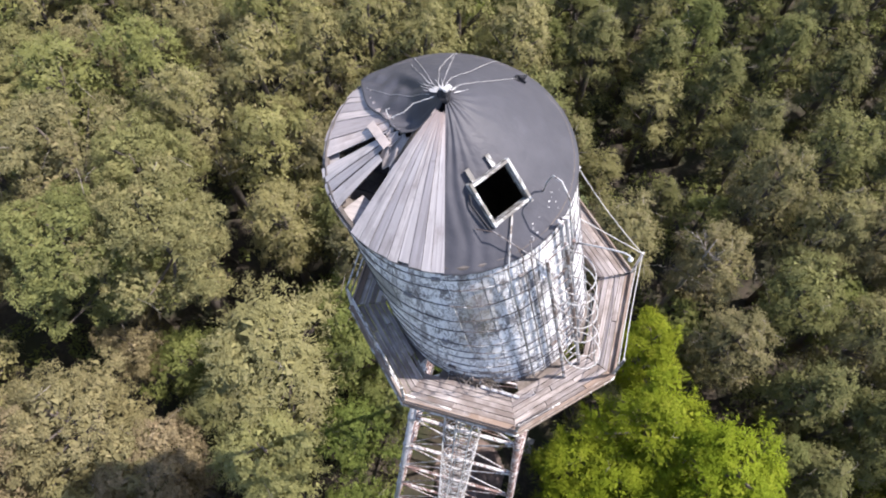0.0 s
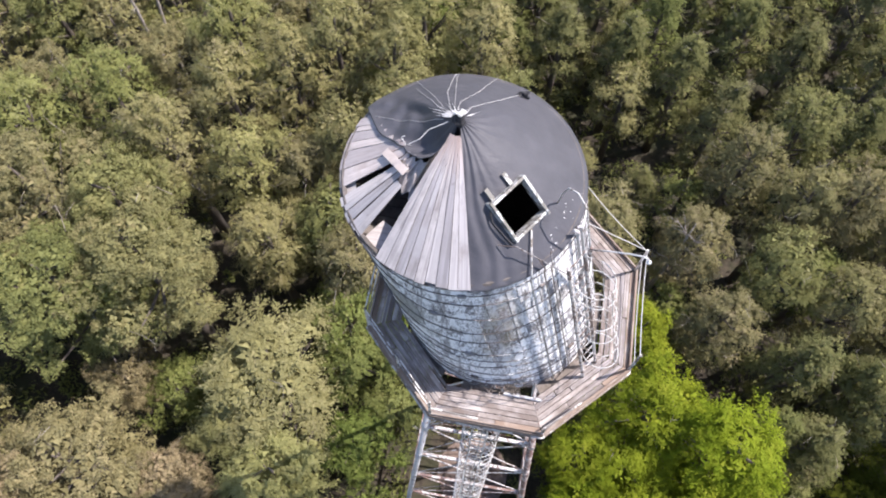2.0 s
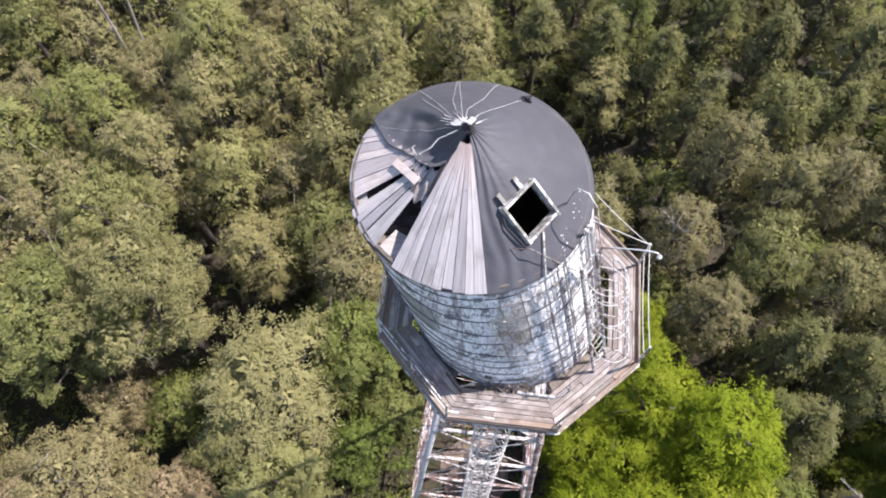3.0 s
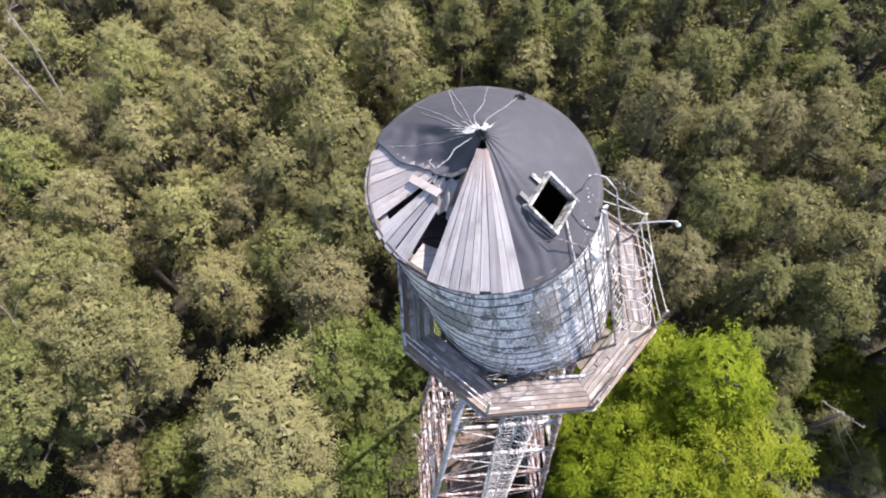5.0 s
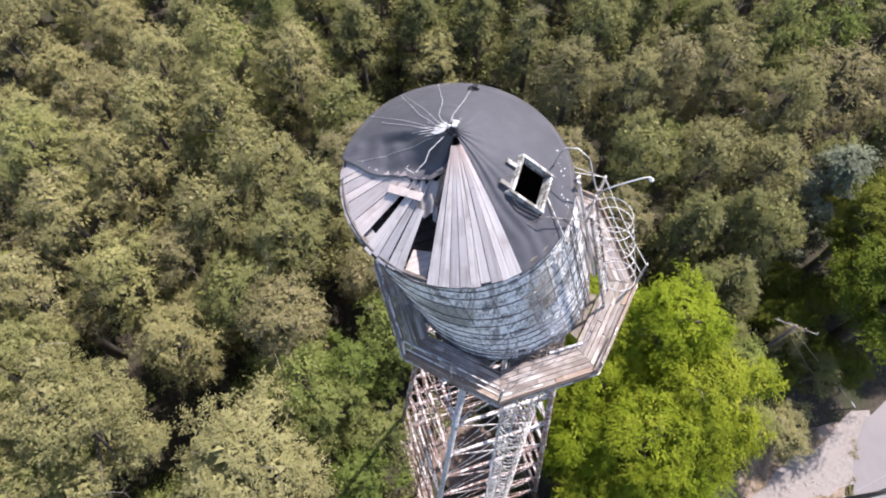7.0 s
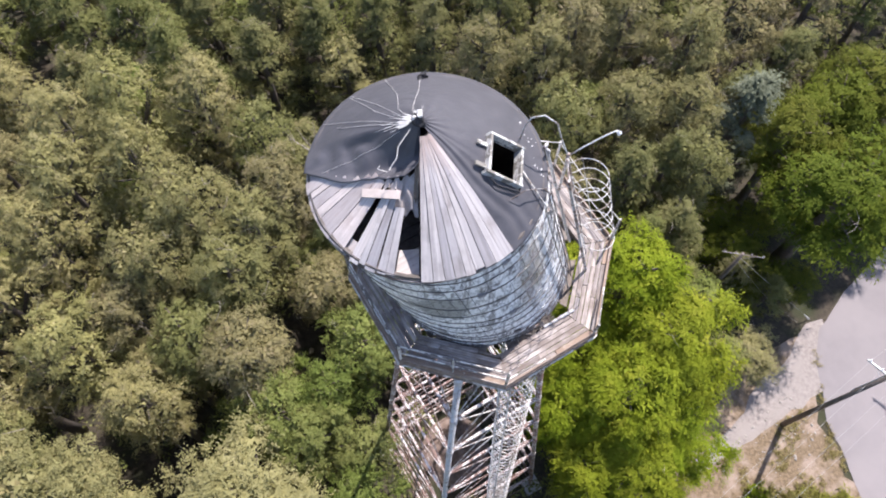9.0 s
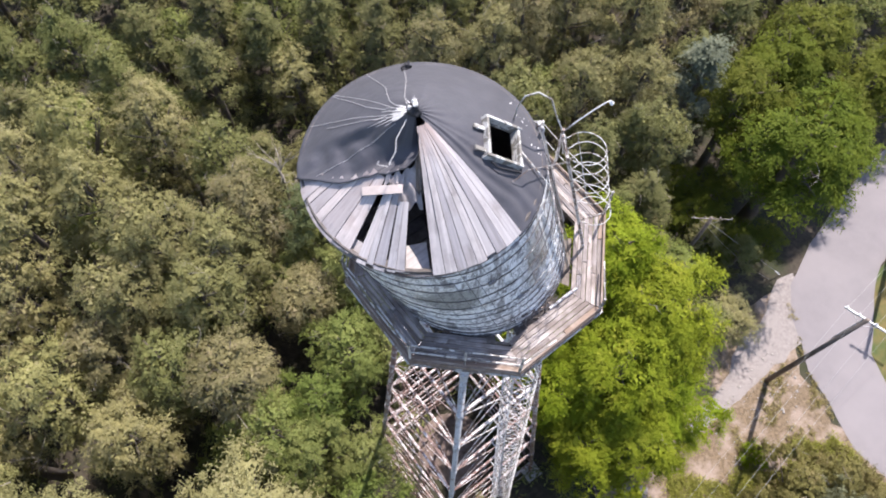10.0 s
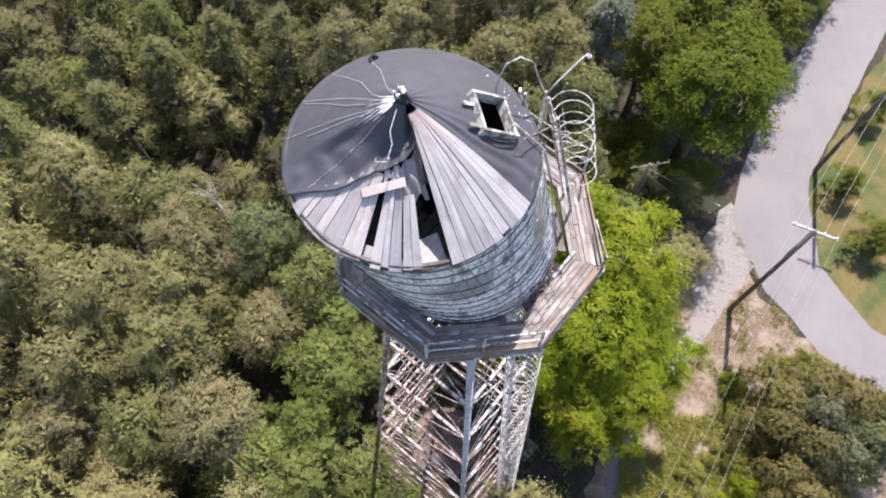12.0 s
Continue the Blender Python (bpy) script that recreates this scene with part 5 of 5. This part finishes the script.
spots = list(SPOTS)
fill = random.Random(5)
tries = sorted(((fill.uniform(-66, 66), fill.uniform(-26, 78)) for _ in range(7000)), key=lambda q: (q[0] - 2) ** 2 + (q[1] - 16) ** 2)
far_trees = []
for x, y in tries:
    if y < treeline(x) + 1.5 or (x > 0 and y < -5) or (x - CX) ** 2 + (y - CY) ** 2 < 30 or x * x + (y - 20) ** 2 > 66 ** 2 or (x - 6.2) ** 2 + (y - 18.5) ** 2 < 24 or (x + 24.6) ** 2 + (y + 1.2) ** 2 < 12 or (x + 14.4) ** 2 + (y + 2.0) ** 2 < 9 or (x + 3.4) ** 2 + (y - 9.4) ** 2 < 7 or (x - 24.5) ** 2 + (y - 6.0) ** 2 < 16:
        continue
    if min((x - a) ** 2 + (y - b) ** 2 for a, b in spots) < 4.0 ** 2:
        continue
    spots.append((x, y))
    if len(spots) > 292 or not inside(x, y):
        far_trees.append((x, y))
        continue
    kind = fill.choice(("olive", "olive", "olive", "tall", "green")) if x > -14 else fill.choice(("olive", "olive", "pine"))
    if y > 21 and x > -10 - 0.2 * (y - 21):
        kind = "tall"
    look_name = "dusky" if kind == "olive" and x > 3 else None
    near = (x - 2) ** 2 + (y - 16) ** 2 < 26 ** 2
    plant(kind, x, y, fill.uniform(12.0, 15.5), fill.uniform(2.6, 3.4), look_name, fill.choice((0, 1, 1)) if near else 2, "", 1.0 if near else 0.62)

# lower trees that fill the gaps between the crowns
low_spots = []
for _ in range(4000):
    x, y = fill.uniform(-24, 24), fill.uniform(-8, 34)
    if y < treeline(x) + 1.5 or (x > 0 and y < -5) or (x - CX) ** 2 + (y - CY) ** 2 < 26 or len(low_spots) >= 24 or (x - 6.8) ** 2 + (y - 17.0) ** 2 < 20 or (x + 3.4) ** 2 + (y - 9.4) ** 2 < 7 or (x - 24.5) ** 2 + (y - 6.0) ** 2 < 16 or x < -13:
        continue
    if min((x - a) ** 2 + (y - b) ** 2 for a, b in spots) > 1.9 ** 2 and all((x - a) ** 2 + (y - b) ** 2 > 2.6 ** 2 for a, b in low_spots):
        low_spots.append((x, y))
        plant(fill.choice(("olive", "green", "green", "tall")), x, y, fill.uniform(8.0, 11.0), fill.uniform(2.2, 2.8), None, 2, "", 0.62)

# undergrowth and grass: clumps of leaves too many to count
g = np.random.default_rng(3)
cen = []
while len(cen) < 900:
    x, y = g.uniform(-30, 30), g.uniform(-14, 34)
    if y > treeline(x) - 0.5 and (x - CX) ** 2 + (y - CY) ** 2 > 9:
        cen.append((x, y, g.uniform(0.2, 1.4)))
tagged(new("undergrowth", blades_mesh("undergrowth", leaf_cloud(4, cen, g.uniform(0.5, 1.1, len(cen)), 46, 0.3, 0.13), LEAF["green"])), "low green undergrowth between the trees", "undergrowth", kind="stuff")
cen = []
while len(cen) < 1900:
    x, y = g.uniform(5, 22), g.uniform(-20, -5)
    if y < treeline(x) - 0.3 and y < (-8.9 if x < 12 else -8.9 - 0.55 * (min(x, 16) - 12)) - 0.10 * (x - 8) + 0.6 * np.sin(x * 1.7) and x < 19.5 + 0.3 * (y + 9) ** 2:
        cen.append((x, y, 0.08))
tagged(new("grass_tufts", blades_mesh("grass_tufts", leaf_cloud(5, cen, g.uniform(0.15, 0.5, len(cen)), 44, 0.34, 0.055, -0.5), LEAF["weeds"])), "rough half-dry grass on the verge", "grass", kind="stuff")

# sparse dry tufts between the gravel and the road, thicker along the road's edge
cen = []
while len(cen) < 190:
    x, y = g.uniform(16, 26), g.uniform(-12, -4.6)
    edge = 23.6 + 0.62 * (y + 9.0) if y > -9 else 23.6 + 0.27 * (y + 9.0)
    strip = abs(x - edge + 0.10) < 0.16 + 0.12 * np.sin(y * 3.1) and g.random() < 0.22
    patch = y < -7.7 and x < edge and np.sin(x * 1.3 + 2 * np.sin(y)) + np.sin(y * 1.9 - x) > 0.2 and g.random() < 0.35
    if strip or patch:
        cen.append((x, y, 0.06))
tagged(new("dry_grass", blades_mesh("dry_grass", leaf_cloud(9, cen, g.uniform(0.08, 0.24, len(cen)), 22, 0.20, 0.04, -0.5), LEAF["dry"])), "sparse dry grass beside the road and the gravel", "grass", kind="stuff")

# woods that go on to the distance: crowns in one mesh
proto = np.empty(len(SOURCES["olive", "olive", 2, 0.62].children[0].data.vertices) * 3, dtype=np.float32)
SOURCES["olive", "olive", 2, 0.62].children[0].data.vertices.foreach_get("co", proto)
proto = proto.reshape(-1, 3, 3)
many = []
for i, (x, y) in enumerate(far_trees):
    keep = proto[g.random(len(proto)) < 0.13]
    mid = keep.mean(axis=1, keepdims=True)
    keep = mid + (keep - mid) * 2.6
    t = g.uniform(0, 6.28)
    turn = np.array([[math.cos(t), -math.sin(t), 0], [math.sin(t), math.cos(t), 0], [0, 0, 1]])
    many.append((keep.reshape(-1, 3) * np.array([1.0, 1.0, g.uniform(0.85, 1.1)])) @ turn.T + np.array([x, y, 0]))
cen = []
while len(cen) < 2400:
    a, r = g.uniform(0, 2 * np.pi), 62 + 150 * g.random()
    x, y = r * np.cos(a), 20 + r * np.sin(a)
    if not (x > 6 and y < treeline(x) + 4):
        cen.append((x, y, g.uniform(9, 14)))
many.append(leaf_cloud(6, cen, g.uniform(1.8, 3.0, len(cen)), 34, 1.1, 0.7))
tagged(new("distant_woods", blades_mesh("distant_woods", np.concatenate(many), LEAF["olive"])), "woods that stretch to the distance", "forest", kind="stuff")


def snag(x, y, h, lean, reach, twiggy, seed):
    """A standing dead tree: a bare tapering trunk, limbs that fork twice and thin twigs."""
    r = random.Random(seed)
    root = thing("dead_tree", "bare grey dead tree standing among the leafy crowns", "dead tree", "dead trees", (x, y, 0))
    top = Vector((lean[0], lean[1], h))
    path = [top * f + Vector((r.uniform(-0.12, 0.12), r.uniform(-0.12, 0.12), 0)) for f in (0, 0.3, 0.6, 0.85, 1.0)]
    part("trunk", sweep(bmesh.new(), path, [0.17, 0.14, 0.11, 0.07, 0.02], 7), M_TWIG, root, "", True)
    for i in range(twiggy):
        f = r.uniform(0.62, 0.97)
        s = top * f
        a = i * 2.4 + r.uniform(-0.4, 0.4)
        way = Vector((math.cos(a), math.sin(a), r.uniform(0.2, 0.9)))
        tip = s + way * reach * r.uniform(0.6, 1.0)
        bend = s.lerp(tip, 0.5) + Vector((r.uniform(-0.15, 0.15), r.uniform(-0.15, 0.15), 0.15))
        bm = sweep(bmesh.new(), [s, bend, tip], [0.045, 0.028, 0.008], 5)
        for g in (0.2, 0.4, 0.6, 0.8, 0.95):
            c = s.lerp(bend, g * 2) if g < 0.5 else bend.lerp(tip, g * 2 - 1)
            for _ in range(2):
                out = (way * 0.5 + Vector((r.gauss(0, 0.5), r.gauss(0, 0.5), r.gauss(0.2, 0.4)))) * reach * 0.42
                sweep(bm, [c, c + out * 0.5 + Vector((0, 0, 0.04)), c + out], [0.016, 0.011, 0.004], 4)
        part("limb", bm, M_TWIG, root, "", True)


snag(0.7, 16.8, 13.6, (0.3, -0.2), 1.5, 9, 1)
snag(9.8, 13.4, 13.4, (0.2, 0.2), 1.3, 7, 2)
snag(-23.9, 20.2, 17.4, (0.0, 0.0), 1.0, 3, 3)
snag(-23.5, 20.4, 17.2, (-0.6, 2.5), 1.0, 4, 4)
tagged(plant("green", 1.6, 14.6, 13.2, 2.5, "silver", 0), "grey-green leafy tree among olive crowns", "tree")
for x, y, h, rad in ((23.2, 3.2, 5.0, 2.0), (24.6, 0.2, 4.6, 1.8), (22.2, 0.4, 4.6, 1.6), (25.6, 3.6, 5.0, 2.0), (26.0, -0.9, 4.6, 1.7), (24.0, 5.6, 5.0, 1.9)):
    tagged(plant("green", x, y, h, rad, "glade", 1), "low green bush in the shade of taller trees", "shrub")

stones = bmesh.new()
for _ in range(170):
    x, y = fill.uniform(15, 24), fill.uniform(-11.0, -6.4)
    if y > treeline(x) - 1 or x > 23.2 - 0.2 * abs(y + 9):
        continue
    q = bmesh.ops.create_icosphere(stones, subdivisions=1, radius=0.02 + 0.08 * fill.random() ** 2)
    bmesh.ops.transform(stones, matrix=Matrix.Translation((x, y, 0.05)) @ Matrix.Diagonal((1, fill.uniform(0.6, 1.2), 0.6, 1)), verts=q["verts"])
tagged(part("stones", stones, M_PALE_STONE), "pale loose stones in the dry verge", "stones", kind="stuff")

# heap at the foot of the tower
bm = bmesh.new()
bmesh.ops.create_grid(bm, x_segments=26, y_segments=26, size=2.2)
for v in bm.verts:
    d = v.co.xy.length / 2.2
    v.co.z = max(0.0, 0.75 * (1 - d * d)) * (0.75 + 0.6 * noise.noise(v.co * 1.4)) + 0.10 * noise.noise(v.co * 4.0) * (d < 0.9) - 0.02
bm.transform(Matrix.Translation((1.4, 0.5, 0.0)))
tagged(part("soil_mound", bm, M_SPOIL, None, "", True), "low heap of bare brown soil under the tower", "soil mound")

# ---- utility poles and wires ----


def utility_pole(x, y, h, arm_angle, arm_material=None):
    pole = thing("utility_pole", "dark wooden utility pole with a crossarm and insulators", "utility pole", "utility poles", (x, y, 0))
    b = Vector((x, y, 0))
    under(part("shaft", sweep(bmesh.new(), [b, b + Vector((0, 0, h))], [0.17, 0.11], 10), M_POLE, None, "", True), pole)
    # strip added up the shaft to give the pole its pale upper side
    if not arm_material:
        under(part("cable_guard", tube(b + Vector((0.06, 0.13, h - 3.6)), b + Vector((0.05, 0.10, h - 0.1)), 0.045, 6), M_GALV, None, "pale strip added for the silvery upper part of the pole"), pole)
    w = Vector((math.cos(arm_angle), math.sin(arm_angle), 0))
    top = b + Vector((0, 0, h - 0.25))
    arm = under(part("crossarm", bar(top - w * 1.2 + Vector((0.12, 0, 0)), top + w * 1.2 + Vector((0.12, 0, 0)), 0.04 if arm_material else 0.10, 0.05 if arm_material else 0.12), arm_material or M_GALV), pole)
    for s in (-1.1, -0.45, 0.45, 1.1):
        q = top + w * s + Vector((0.12, 0, 0.06))
        bm = bmesh.new()
        sweep(bm, [q, q + Vector((0, 0, 0.06)), q + Vector((0, 0, 0.10)), q + Vector((0, 0, 0.17))], [0.02, 0.05, 0.06, 0.03], 8)
        under(part("insulator", bm, arm_material or M_BULB, None, "" if arm_material else "white insulator"), arm)
    for s in (-1, 1):
        under(part("arm_brace", tube(top + w * 0.7 * s + Vector((0.1, 0, -0.05)), top + Vector((0.1, 0, -0.7)), 0.015, 5), arm_material or M_GALV), pole)
    return [top + w * s + Vector((0.12, 0, 0.24)) for s in (-1.1, -0.45, 0.45, 1.1)]


ends_a = utility_pole(20.9, -7.85, 12.6, radians(-72))
ends_b = utility_pole(34.3, -6.5, 12.6, radians(-72))


def hang(p, q, sag, rad, n=24):
    p, q = Vector(p), Vector(q)
    return sweep(bmesh.new(), [p.lerp(q, i / n) - Vector((0, 0, sag * 4 * (i / n) * (1 - i / n))) for i in range(n + 1)], rad, 5)


for i in range(4):
    tagged(part("overhead_wire", hang(ends_a[i], ends_b[i], 0.5, 0.006), M_WIRE), "thin grey overhead wire between poles", "wire", "overhead wires")
    away = ends_a[i] + Vector((-26, -4.7, 0.0))
    tagged(part("overhead_wire", hang(ends_a[i], away, 0.8, 0.006), M_WIRE), "thin grey overhead wire between poles", "wire", "overhead wires")
# a further pole among the trees with a guy wire
utility_pole(20.5, 1.4, 9.3, radians(-38), M_HOOP)
tagged(part("guy_wire", hang((20.5, 1.4, 8.8), (27.1, -3.0, 0.05), 0.05, 0.012), M_WIRE), "guy wire from a pole to the roadside", "wire")
tagged(part("guy_wire", hang((20.5, 1.4, 8.3), (26.2, -2.8, 0.05), 0.5, 0.009), M_WIRE), "slack guy wire from a pole to the roadside", "wire")
tagged(part("guy_guard", tube((26.5, -2.65, 0.85), (27.0, -2.95, 0.12), 0.04, 8), M_BULB), "pale guard tube at the foot of a guy wire", "guard")
